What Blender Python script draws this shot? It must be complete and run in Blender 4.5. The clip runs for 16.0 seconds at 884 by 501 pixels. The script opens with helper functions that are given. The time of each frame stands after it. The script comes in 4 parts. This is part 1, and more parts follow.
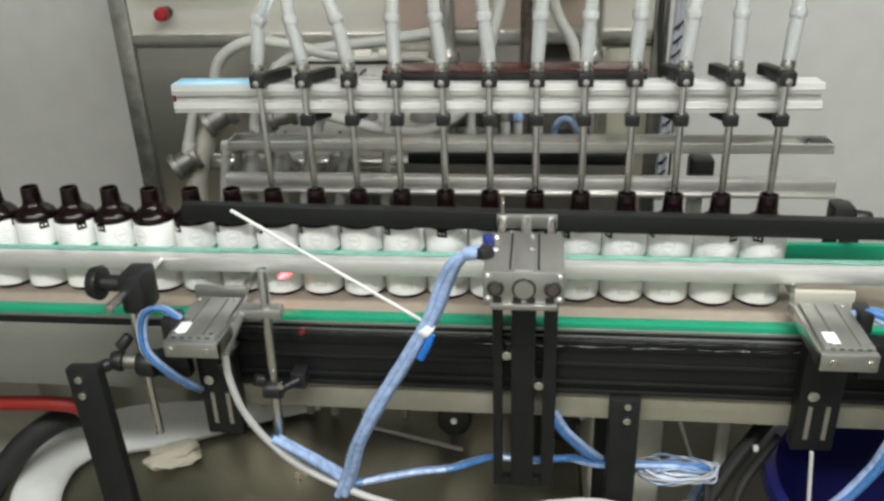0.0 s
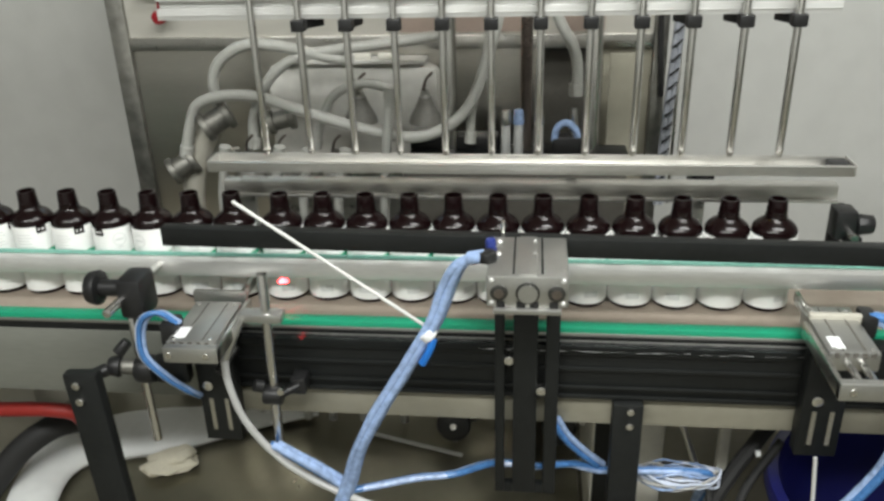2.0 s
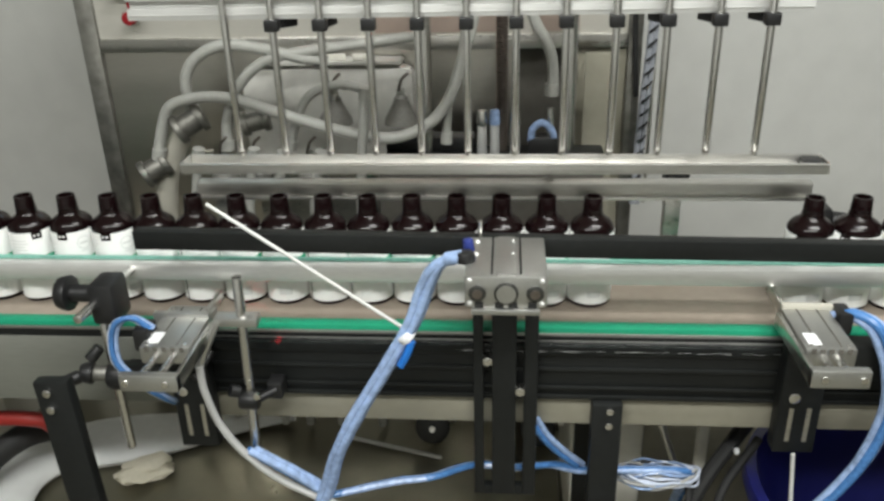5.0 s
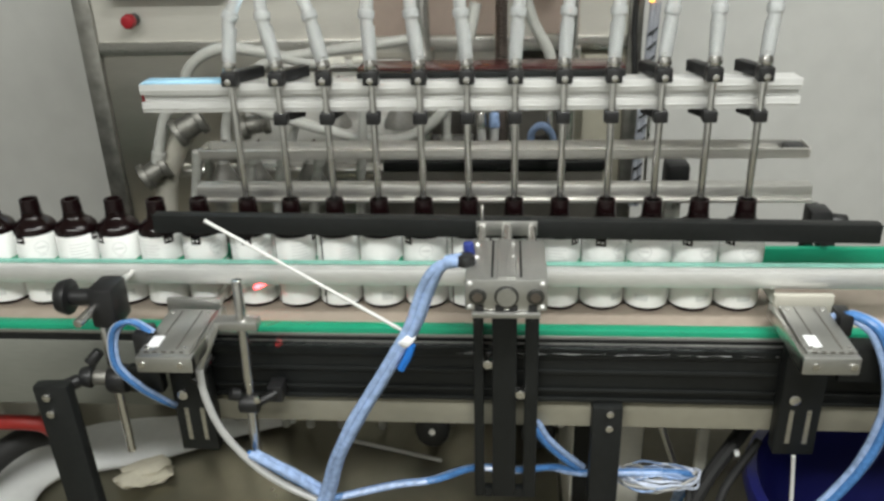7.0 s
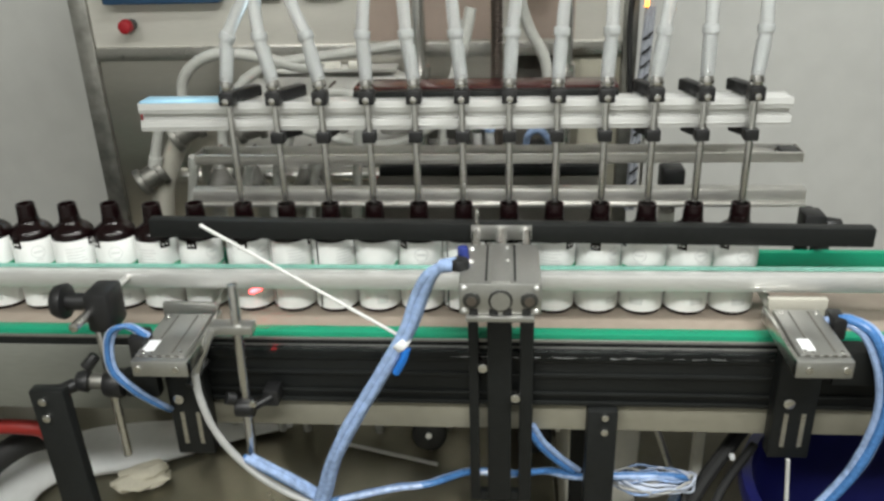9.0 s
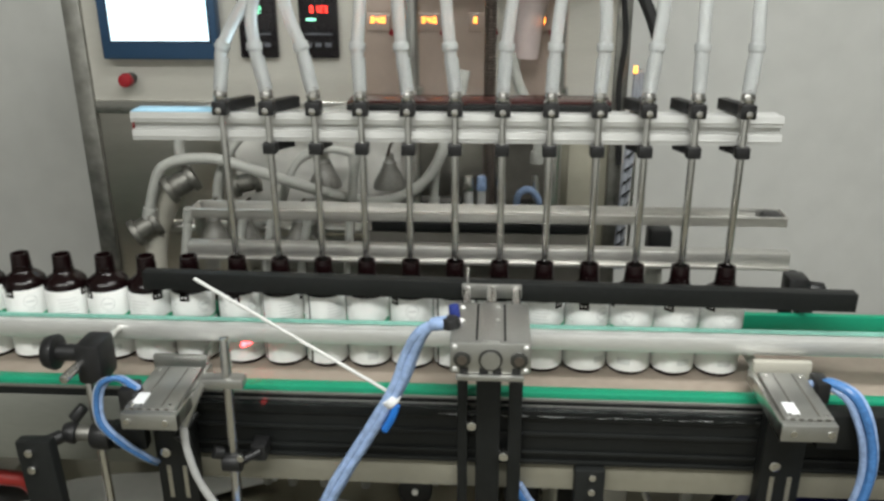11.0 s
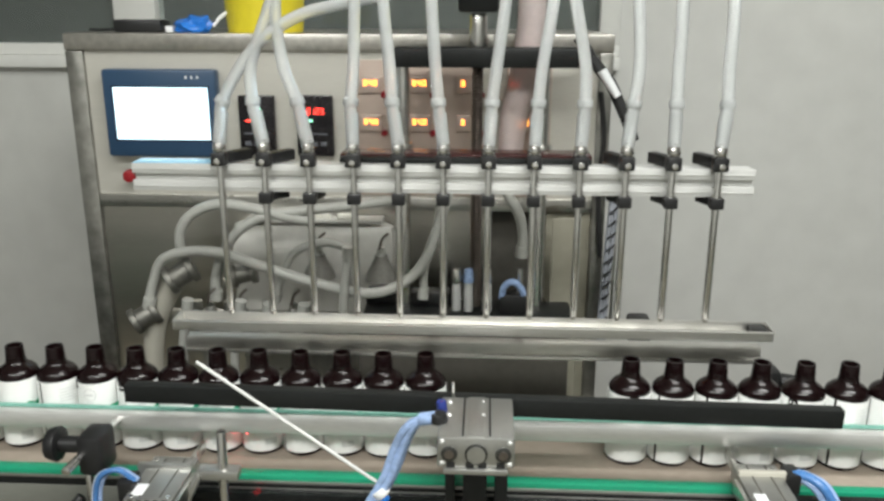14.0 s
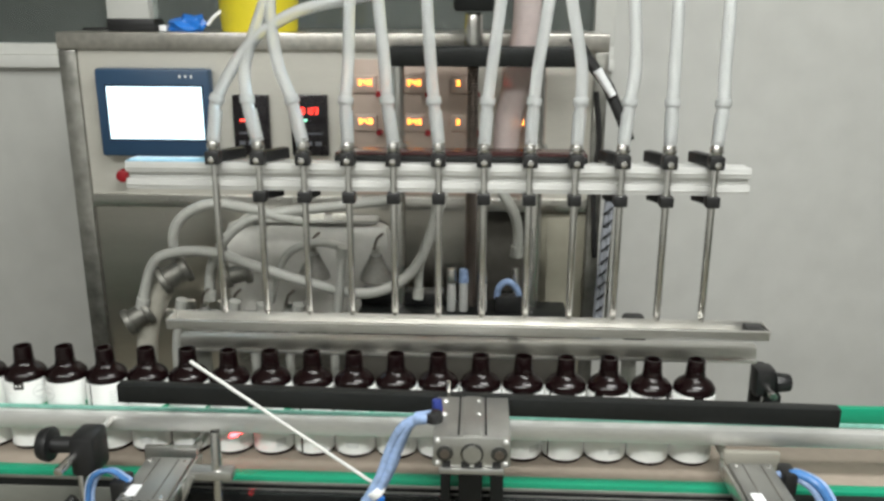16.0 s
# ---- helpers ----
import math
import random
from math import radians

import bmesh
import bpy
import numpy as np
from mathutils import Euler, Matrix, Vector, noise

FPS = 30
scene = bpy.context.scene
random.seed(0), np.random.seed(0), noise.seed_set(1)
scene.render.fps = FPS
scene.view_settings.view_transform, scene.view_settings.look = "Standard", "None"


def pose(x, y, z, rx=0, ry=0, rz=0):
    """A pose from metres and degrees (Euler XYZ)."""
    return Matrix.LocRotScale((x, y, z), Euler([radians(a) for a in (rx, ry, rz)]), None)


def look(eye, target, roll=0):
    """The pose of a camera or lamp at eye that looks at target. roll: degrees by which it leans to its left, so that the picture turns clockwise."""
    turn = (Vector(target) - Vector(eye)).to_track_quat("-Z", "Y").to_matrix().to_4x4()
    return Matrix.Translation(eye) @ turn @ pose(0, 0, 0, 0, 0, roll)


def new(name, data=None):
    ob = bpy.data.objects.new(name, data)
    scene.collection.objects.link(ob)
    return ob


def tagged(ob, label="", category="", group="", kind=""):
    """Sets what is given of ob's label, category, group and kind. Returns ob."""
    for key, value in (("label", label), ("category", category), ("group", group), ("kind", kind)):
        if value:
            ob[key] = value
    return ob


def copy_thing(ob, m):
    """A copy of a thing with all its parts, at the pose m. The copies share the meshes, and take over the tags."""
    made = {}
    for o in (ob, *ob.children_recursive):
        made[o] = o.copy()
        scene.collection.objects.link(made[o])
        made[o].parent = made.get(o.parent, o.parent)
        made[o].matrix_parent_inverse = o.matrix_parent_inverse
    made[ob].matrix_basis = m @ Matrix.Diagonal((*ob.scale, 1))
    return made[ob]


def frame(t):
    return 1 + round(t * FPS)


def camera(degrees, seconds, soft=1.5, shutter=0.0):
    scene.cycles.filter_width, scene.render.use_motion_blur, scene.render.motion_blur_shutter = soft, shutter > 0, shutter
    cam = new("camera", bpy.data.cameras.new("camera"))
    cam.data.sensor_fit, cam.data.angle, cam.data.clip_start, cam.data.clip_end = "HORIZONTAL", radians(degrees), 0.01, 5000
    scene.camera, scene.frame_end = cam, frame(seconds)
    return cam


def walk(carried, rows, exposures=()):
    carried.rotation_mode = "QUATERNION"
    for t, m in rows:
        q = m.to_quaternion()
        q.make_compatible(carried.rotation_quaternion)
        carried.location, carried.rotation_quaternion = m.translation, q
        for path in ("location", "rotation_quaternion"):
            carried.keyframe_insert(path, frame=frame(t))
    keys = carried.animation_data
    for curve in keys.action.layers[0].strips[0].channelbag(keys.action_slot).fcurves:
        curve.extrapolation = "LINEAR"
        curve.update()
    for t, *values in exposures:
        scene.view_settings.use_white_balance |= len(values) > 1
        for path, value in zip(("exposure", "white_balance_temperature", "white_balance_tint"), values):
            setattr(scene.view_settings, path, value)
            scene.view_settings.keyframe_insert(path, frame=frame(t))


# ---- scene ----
cam = camera(56.2, 16.0, soft=2.8)
PATH = [
    (0, (0.036, -1.122, 1.495), (-0.191, 0.673, 0.643), -2.0),
    (0.5, (0.042, -1.125, 1.494), (-0.186, 0.672, 0.645), -2.0),
    (1, (0.037, -1.118, 1.491), (-0.188, 0.679, 0.643), -2.0),
    (1.5, (0.033, -1.118, 1.495), (-0.187, 0.68, 0.646), -2.0),
    (2, (0.024, -1.116, 1.491), (-0.188, 0.686, 0.649), -1.8),
    (2.5, (0.026, -1.115, 1.492), (-0.184, 0.687, 0.65), -1.8),
    (3, (0.029, -1.114, 1.494), (-0.182, 0.688, 0.651), -1.9),
    (3.5, (0.029, -1.115, 1.49), (-0.172, 0.69, 0.652), -1.9),
    (4, (0.027, -1.113, 1.488), (-0.147, 0.693, 0.647), -1.7),
    (6.5, (0.019, -1.109, 1.483), (-0.131, 0.704, 0.653), -1.6),
    (7, (0.02, -1.109, 1.487), (-0.132, 0.703, 0.653), -1.7),
    (7.5, (0.019, -1.106, 1.488), (-0.136, 0.706, 0.656), -1.7),
    (8, (0.025, -1.112, 1.489), (-0.13, 0.702, 0.66), -1.7),
    (10.5, (0.028, -1.111, 1.488), (-0.118, 0.714, 0.683), -1.8),
    (11, (0.022, -1.123, 1.506), (-0.1, 0.741, 0.79), -0.3),
    (11.5, (0.02, -1.148, 1.543), (-0.091, 0.748, 0.918), 0.4),
    (12, (0.022, -1.168, 1.562), (-0.087, 0.743, 0.982), 0.3),
    (12.5, (0.023, -1.186, 1.566), (-0.075, 0.73, 1.0), 0.3),
    (13, (0.03, -1.191, 1.574), (-0.068, 0.726, 1.01), 0.1),
    (13.5, (0.031, -1.18, 1.571), (-0.068, 0.737, 1.009), 0.2),
    (14, (0.027, -1.173, 1.566), (-0.073, 0.744, 1.008), 0.1),
    (14.5, (0.026, -1.171, 1.571), (-0.074, 0.746, 1.007), 0.1),
    (15, (0.027, -1.171, 1.56), (-0.073, 0.749, 1.009), 0.1),
    (15.5, (0.027, -1.175, 1.563), (-0.064, 0.745, 1.01), 0.2),
    (16, (0.025, -1.17, 1.558), (-0.061, 0.751, 1.008), 0.2),
]
walk(cam, [(t, look(eye, target, roll)) for t, eye, target, roll in PATH],
     [(0.0, 0.03), (6.5, 0.0), (8.0, 0.0), (10.3, -0.06), (10.8, -0.13), (11.05, -0.15), (11.35, -0.03), (11.6, 0.0), (12.5, 0.03), (14.0, -0.01), (16.0, -0.02)])

# ---- light ----
world = bpy.data.worlds.new("world")
world.use_nodes = True
world.node_tree.nodes["Background"].inputs[0].default_value = (0.75, 0.78, 0.76, 1)
world.node_tree.nodes["Background"].inputs[1].default_value = 0.10
scene.world = world
scene.view_settings.exposure = 0.0


def tube_lamp(x, y, z, length, power, turn):
    data = bpy.data.lights.new("ceiling_tube_light", "AREA")
    data.shape, data.size, data.size_y, data.energy = "RECTANGLE", length, 0.35, power
    data.color = (0.985, 1.0, 0.965)
    ob = new("ceiling_tube_light", data)
    ob.matrix_world = pose(x, y, z, 0, 0, turn)
    return ob


LAMPS = [(0.72, -0.72), (0.25, -1.75), (-1.15, -1.9)]
for (lx, ly), watts in zip(LAMPS, (43, 47, 38)):
    tube_lamp(lx, ly, 2.76, 1.3, watts, 0)

# ---- materials ----


def material(name, colour, rough=0.5, metal=0.0, vary=0.12, scale=30.0, bump=0.0, stretch=(1, 1, 1), trans=0.0, ior=1.45, coat=0.0, sub=0.0):
    m = bpy.data.materials.new(name)
    m.use_nodes = True
    nt = m.node_tree
    b = nt.nodes["Principled BSDF"]
    b.inputs["Metallic"].default_value = metal
    b.inputs["IOR"].default_value = ior
    b.inputs["Transmission Weight"].default_value = trans
    b.inputs["Coat Weight"].default_value = coat
    b.inputs["Subsurface Weight"].default_value = sub
    b.inputs["Subsurface Radius"].default_value = (0.01, 0.01, 0.01)
    tc = nt.nodes.new("ShaderNodeTexCoord")
    mp = nt.nodes.new("ShaderNodeMapping")
    mp.inputs["Scale"].default_value = stretch
    nt.links.new(tc.outputs["Object"], mp.inputs["Vector"])
    fine, broad = nt.nodes.new("ShaderNodeTexNoise"), nt.nodes.new("ShaderNodeTexNoise")
    fine.inputs["Scale"].default_value, fine.inputs["Detail"].default_value = scale * 8, 4
    broad.inputs["Scale"].default_value, broad.inputs["Detail"].default_value = scale * 0.5, 5
    for n in (fine, broad):
        nt.links.new(mp.outputs["Vector"], n.inputs["Vector"])
    mix = nt.nodes.new("ShaderNodeMath")
    mix.operation = "MULTIPLY_ADD"
    mix.inputs[1].default_value = 0.45
    nt.links.new(fine.outputs["Fac"], mix.inputs[0])
    half = nt.nodes.new("ShaderNodeMath")
    half.operation = "MULTIPLY"
    half.inputs[1].default_value = 0.55
    nt.links.new(broad.outputs["Fac"], half.inputs[0])
    nt.links.new(half.outputs[0], mix.inputs[2])
    ramp = nt.nodes.new("ShaderNodeValToRGB")
    lo, hi = [max(0.0, c * (1 - vary)) for c in colour], [min(1.0, c * (1 + vary)) for c in colour]
    ramp.color_ramp.elements[0].position, ramp.color_ramp.elements[1].position = 0.3, 0.7
    ramp.color_ramp.elements[0].color, ramp.color_ramp.elements[1].color = (*lo, 1), (*hi, 1)
    nt.links.new(mix.outputs[0], ramp.inputs["Fac"])
    nt.links.new(ramp.outputs["Color"], b.inputs["Base Color"])
    rr = nt.nodes.new("ShaderNodeMapRange")
    rr.inputs["To Min"].default_value, rr.inputs["To Max"].default_value = max(0.03, rough * 0.75), min(1.0, rough * 1.3)
    nt.links.new(mix.outputs[0], rr.inputs["Value"])
    nt.links.new(rr.outputs["Result"], b.inputs["Roughness"])
    if bump:
        bp = nt.nodes.new("ShaderNodeBump")
        bp.inputs["Strength"].default_value, bp.inputs["Distance"].default_value = bump, 0.002
        nt.links.new(mix.outputs[0], bp.inputs["Height"])
        nt.links.new(bp.outputs["Normal"], b.inputs["Normal"])
    return m


def glowing(name, colour, strength):
    m = bpy.data.materials.new(name)
    m.use_nodes = True
    b = m.node_tree.nodes["Principled BSDF"]
    b.inputs["Base Color"].default_value = (*colour, 1)
    b.inputs["Emission Color"].default_value = (*colour, 1)
    b.inputs["Emission Strength"].default_value = strength
    b.inputs["Roughness"].default_value = 0.3
    return m


STEEL = material("brushed_steel", (0.62, 0.61, 0.58), 0.28, 1.0, 0.10, 12, 0.05, (1, 8, 8))
POLISHED = material("polished_steel", (0.72, 0.71, 0.69), 0.24, 1.0, 0.06, 20)
SHEET = material("stainless_sheet", (0.60, 0.58, 0.53), 0.30, 1.0, 0.08, 5, 0.04, (1, 1, 10))
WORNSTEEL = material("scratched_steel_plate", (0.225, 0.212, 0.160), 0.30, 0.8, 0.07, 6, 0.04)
ALU = material("white_anodised_aluminium", (0.64, 0.64, 0.62), 0.32, 0.3, 0.05, 15, 0.02, (1, 6, 6))
ALUGREY = material("grey_aluminium", (0.47, 0.47, 0.45), 0.36, 0.9, 0.08, 25, 0.02)
DULLSTEEL = material("dull_dark_steel", (0.22, 0.215, 0.195), 0.5, 0.85, 0.3, 20, 0.04)
REDREFLECT = material("dark_plate_red_reflection", (0.055, 0.019, 0.018), 0.16, 0.0, 0.2, 10, 0.02)
BLACK = material("black_anodised_aluminium", (0.0105, 0.0115, 0.0112), 0.45, 0.0, 0.3, 14, 0.03, (1, 1, 1), 0.0, 1.35)
BLACKPLASTIC = material("black_plastic", (0.013, 0.013, 0.0135), 0.4, 0.0, 0.25, 30, 0.04)
RUBBER = material("black_rubber", (0.018, 0.018, 0.018), 0.65, 0.0, 0.25, 40, 0.05)
GREEN = material("green_wear_plastic", (0.012, 0.27, 0.15), 0.35, 0.0, 0.12, 10, 0.02, (1, 4, 4))
BELT = material("brown_slat_belt", (0.31, 0.258, 0.212), 0.5, 0.0, 0.12, 9, 0.06)
FILM = material("glossy_black_film", (0.010, 0.011, 0.011), 0.10, 0.0, 0.3, 20, 0.25, (1, 5, 5), 0.0, 1.28)
HAZYHOSE = material("hazy_silicone_hose", (0.42, 0.42, 0.39), 0.42, 0.0, 0.10, 14, 0.03)
TANK = material("pale_tank_plastic", (0.80, 0.78, 0.70), 0.35, 0.0, 0.12, 5, 0.03)
TEAL = material("pale_teal_strip", (0.20, 0.43, 0.36), 0.3, 0.0, 0.3, 12)
RAILMETAL = material("dull_rail_metal", (0.70, 0.70, 0.68), 0.36, 0.6, 0.10, 8, 0.04, (1, 6, 6))
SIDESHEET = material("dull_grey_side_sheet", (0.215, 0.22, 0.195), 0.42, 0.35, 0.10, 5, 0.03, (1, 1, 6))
WORNTOP = material("stained_top_rail", (0.52, 0.50, 0.46), 0.34, 0.9, 0.28, 9, 0.05)
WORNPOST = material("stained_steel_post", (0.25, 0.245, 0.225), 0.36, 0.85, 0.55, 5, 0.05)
FILMGLINT = material("film_edge_glint", (0.45, 0.46, 0.46), 0.15, 0.0, 0.3, 60, 0.2)
SCREENBLUE = material("pale_blue_screen_reflection", (0.34, 0.62, 0.80), 0.25, 0.0, 0.12, 20, 0.05)
PANELSHEET = material("matt_panel_sheet", (0.62, 0.60, 0.545), 0.45, 0.55, 0.06, 5, 0.02, (1, 1, 10))
BAGPLASTIC = material("pinkish_milky_plastic", (0.72, 0.62, 0.60), 0.4, 0.0, 0.10, 9, 0.05, (1, 1, 1), 0.35, 1.2)
TRAY = material("pale_satin_sheet", (0.68, 0.67, 0.64), 0.44, 1.0, 0.13, 7, 0.05, (1, 5, 5))
TANKGREY = material("hazy_tank_plastic", (0.62, 0.61, 0.57), 0.5, 0.0, 0.14, 5, 0.05)
TANKDARK = material("smoky_grey_plastic", (0.16, 0.155, 0.14), 0.35, 0.0, 0.25, 18, 0.05)
DARKBORE = material("dark_bore_steel", (0.09, 0.09, 0.085), 0.35, 0.8, 0.2, 40)
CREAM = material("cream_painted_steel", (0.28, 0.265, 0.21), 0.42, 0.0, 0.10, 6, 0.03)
CREAMPLASTIC = material("cream_plastic", (0.46, 0.44, 0.38), 0.4, 0.0, 0.06, 6, 0.02)
WHITEHOSE = material("milky_silicone_hose", (0.80, 0.82, 0.82), 0.38, 0.0, 0.07, 14, 0.03, (1, 1, 1), 0.70, 1.2)
COILWHITE = material("white_coil_plastic", (0.74, 0.75, 0.74), 0.4, 0.0, 0.06, 6, 0.03)
WHITEROD = material("white_plastic_rod", (0.62, 0.62, 0.60), 0.45, 0.0, 0.05, 20)
GREYHOSE = material("pale_grey_tube", (0.42, 0.42, 0.41), 0.4, 0.0, 0.08, 16)
BLUEHOSE = material("blue_air_tube", (0.06, 0.17, 0.40), 0.25, 0.0, 0.45, 26, 0.1)
PALEBLUE = material("blue_tube_in_clear_film", (0.27, 0.37, 0.58), 0.18, 0.0, 0.5, 13, 0.35)
PALETUBE = material("pale_blue_tube", (0.52, 0.57, 0.68), 0.3, 0.0, 0.15, 20)
CABLEGREY = material("blue_grey_tube", (0.30, 0.315, 0.35), 0.35, 0.0, 0.25, 20)
BLUEDEEP = material("dark_blue_drum_plastic", (0.012, 0.014, 0.12), 0.38, 0.0, 0.15, 5, 0.03)
CLIPBLUE = material("bright_blue_film", (0.02, 0.17, 0.60), 0.3, 0.0, 0.2, 30, 0.1)
BLUEPLASTIC = material("blue_plastic", (0.025, 0.04, 0.20), 0.4, 0.0, 0.1, 20)
NAVY = material("navy_screen_bezel", (0.026, 0.062, 0.12), 0.35, 0.0, 0.1, 20)
YELLOW = material("yellow_plastic_bucket", (0.72, 0.60, 0.03), 0.4, 0.0, 0.08, 8, 0.02)
RED = material("red_plastic", (0.27, 0.012, 0.018), 0.35, 0.0, 0.1, 20)
REDHOSE = material("red_rubber_hose", (0.28, 0.02, 0.015), 0.5, 0.0, 0.15, 20, 0.03)
DARK = material("dark_shade_and_parts", (0.10, 0.093, 0.08), 0.6, 0.0, 0.2, 8)
SCREW = material("dark_lead_screw", (0.22, 0.19, 0.17), 0.35, 0.9, 0.2, 60)
PINKPANEL = material("tan_control_panel", (0.50, 0.40, 0.34), 0.4, 0.3, 0.06, 10)
WALL = material("off_white_wall_panel", (0.62, 0.62, 0.595), 0.5, 0.0, 0.075, 1.6, 0.01)
CEIL = material("white_ceiling", (0.78, 0.78, 0.75), 0.8, 0.0, 0.03, 2)
FLOOR = material("olive_grey_floor_paint", (0.17, 0.16, 0.12), 0.4, 0.0, 0.12, 2, 0.02)
FRAMEWHITE = material("white_window_frame", (0.76, 0.76, 0.73), 0.4, 0.0, 0.04, 6)
GLASS = material("window_glass", (0.55, 0.60, 0.58), 0.05, 0.0, 0.02, 3, 0.0, (1, 1, 1), 0.92)
AMBER = material("amber_bottle_glass", (0.0068, 0.0025, 0.0028), 0.20, 0.0, 0.15, 20, 0.0, (1, 1, 1), 0.0, 1.38, 0.0)
LABEL = material("white_paper_label", (0.90, 0.905, 0.89), 0.45, 0.0, 0.03, 30, 0.01)
PRINTGREEN = material("green_label_print", (0.03, 0.36, 0.20), 0.45, 0.0, 0.1, 60)
PRINTGREY = material("grey_label_print", (0.68, 0.69, 0.68), 0.5, 0.0, 0.1, 60)
KEYGREY = material("grey_rubber_keys", (0.11, 0.115, 0.13), 0.5, 0.0, 0.1, 40)
STICKER = material("white_sticker", (0.80, 0.81, 0.82), 0.5, 0.0, 0.05, 40)
CLOTH = material("cream_cotton_glove", (0.66, 0.62, 0.50), 0.8, 0.0, 0.12, 40, 0.2)
SCREEN = glowing("lit_white_screen", (0.66, 0.87, 1.0), 1.7)
AMBERLED = glowing("amber_led_digits", (1.0, 0.42, 0.06), 4.0)
REDLED = glowing("red_led_digits", (1.0, 0.06, 0.04), 3.5)
GREENLED = glowing("green_led_digits", (0.3, 0.9, 0.6), 2.0)
SMOKED = material("smoked_display_window", (0.012, 0.010, 0.012), 0.18, 0.0, 0.1, 20)

# ---- mesh helpers ----


def thing(name, base, label, category, group="", kind=""):
    ob = new(name)
    ob.location = base
    ob.empty_display_size = 0.05
    return tagged(ob, label, category, group, kind)


def base_of(ob):
    v = Vector((0, 0, 0))
    while ob:
        v += ob.location
        ob = ob.parent
    return v


def part(name, bm, mat, parent=None, label="", smooth=True):
    """One mesh object from a bmesh in world metres, under a thing or a part."""
    me = bpy.data.meshes.new(name)
    if parent:
        bmesh.ops.translate(bm, verts=bm.verts, vec=-base_of(parent))
    bmesh.ops.recalc_face_normals(bm, faces=bm.faces)
    for f in bm.faces:
        f.smooth = smooth
    if smooth:
        for e in bm.edges:
            if len(e.link_faces) == 2 and e.calc_face_angle() > 0.6:
                e.smooth = False
    bm.to_mesh(me)
    bm.free()
    me.materials.append(mat)
    ob = new(name, me)
    ob.parent = parent
    if label:
        ob["label"] = label
    return ob


def join(bm, other):
    me = bpy.data.meshes.new("tmp")
    other.to_mesh(me)
    other.free()
    bm.from_mesh(me)
    bpy.data.meshes.remove(me)
    return bm


def box(x0, x1, y0, y1, z0, z1, b=0.0, bm=None, m=None):
    t = bmesh.new()
    bmesh.ops.create_cube(t, size=1.0)
    bmesh.ops.scale(t, vec=(x1 - x0, y1 - y0, z1 - z0), verts=t.verts)
    bmesh.ops.translate(t, vec=((x0 + x1) / 2, (y0 + y1) / 2, (z0 + z1) / 2), verts=t.verts)
    if b:
        bmesh.ops.bevel(t, geom=list(t.edges), offset=b, segments=2, affect="EDGES", profile=0.5)
    if m:
        bmesh.ops.transform(t, matrix=m, verts=t.verts)
    return join(bm, t) if bm else t


def rod(a, c, r, r2=None, seg=16, bm=None, b=0.0):
    a, c = Vector(a), Vector(c)
    t = bmesh.new()
    d = c - a
    bmesh.ops.create_cone(t, cap_ends=True, segments=seg, radius1=r, radius2=r if r2 is None else r2, depth=d.length)
    if b:
        caps = [e for e in t.edges if abs(abs(e.verts[0].co.z) - d.length / 2) < 1e-6 and abs(e.verts[0].co.z - e.verts[1].co.z) < 1e-6]
        bmesh.ops.bevel(t, geom=caps, offset=b, segments=2, affect="EDGES", profile=0.5)
    bmesh.ops.transform(t, matrix=Matrix.Translation((a + c) / 2) @ d.to_track_quat("Z", "Y").to_matrix().to_4x4(), verts=t.verts)
    return join(bm, t) if bm else t


def lathe(profile, seg=28, at=(0, 0, 0), bm=None):
    t = bmesh.new()
    rings = []
    for r, z in profile:
        rings.append([t.verts.new((r * math.cos(2 * math.pi * i / seg), r * math.sin(2 * math.pi * i / seg), z)) for i in range(seg)])
    for p, q in zip(rings, rings[1:]):
        for i in range(seg):
            t.faces.new((p[i], p[(i + 1) % seg], q[(i + 1) % seg], q[i]))
    t.faces.new(list(reversed(rings[0])))
    t.faces.new(rings[-1])
    bmesh.ops.translate(t, vec=at, verts=t.verts)
    return join(bm, t) if bm else t


def curve_points(pts, per=8):
    p = [Vector(v) for v in pts]
    p = [2 * p[0] - p[1]] + p + [2 * p[-1] - p[-2]]
    out = []
    for i in range(1, len(p) - 2):
        for k in range(per):
            t = k / per
            out.append(0.5 * ((2 * p[i]) + (p[i + 1] - p[i - 1]) * t + (2 * p[i - 1] - 5 * p[i] + 4 * p[i + 1] - p[i + 2]) * t * t
                              + (3 * p[i] - p[i - 1] - 3 * p[i + 1] + p[i + 2]) * t ** 3))
    return out + [p[-2]]


def hose(pts, r, seg=10, per=8, bm=None, wobble=0.0, radii=()):
    line = curve_points(pts, per) if len(pts) > 2 else [Vector(v) for v in pts]
    t = bmesh.new()
    rings, side = [], None
    for i, c in enumerate(line):
        d = (line[min(i + 1, len(line) - 1)] - line[max(i - 1, 0)]).normalized()
        if side is None:
            side = d.orthogonal().normalized()
        side = (side - d * side.dot(d)).normalized()
        up = d.cross(side)
        rr = r * (1 + wobble * noise.noise(c * 40))
        if radii:
            at = min(i / per, len(radii) - 1.001)
            rr *= radii[int(at)] + (radii[int(at) + 1] - radii[int(at)]) * (at - int(at))
        rings.append([t.verts.new(c + rr * (math.cos(2 * math.pi * k / seg) * side + math.sin(2 * math.pi * k / seg) * up)) for k in range(seg)])
    for p, q in zip(rings, rings[1:]):
        for k in range(seg):
            t.faces.new((p[k], p[(k + 1) % seg], q[(k + 1) % seg], q[k]))
    t.faces.new(list(reversed(rings[0])))
    t.faces.new(rings[-1])
    return join(bm, t) if bm else t


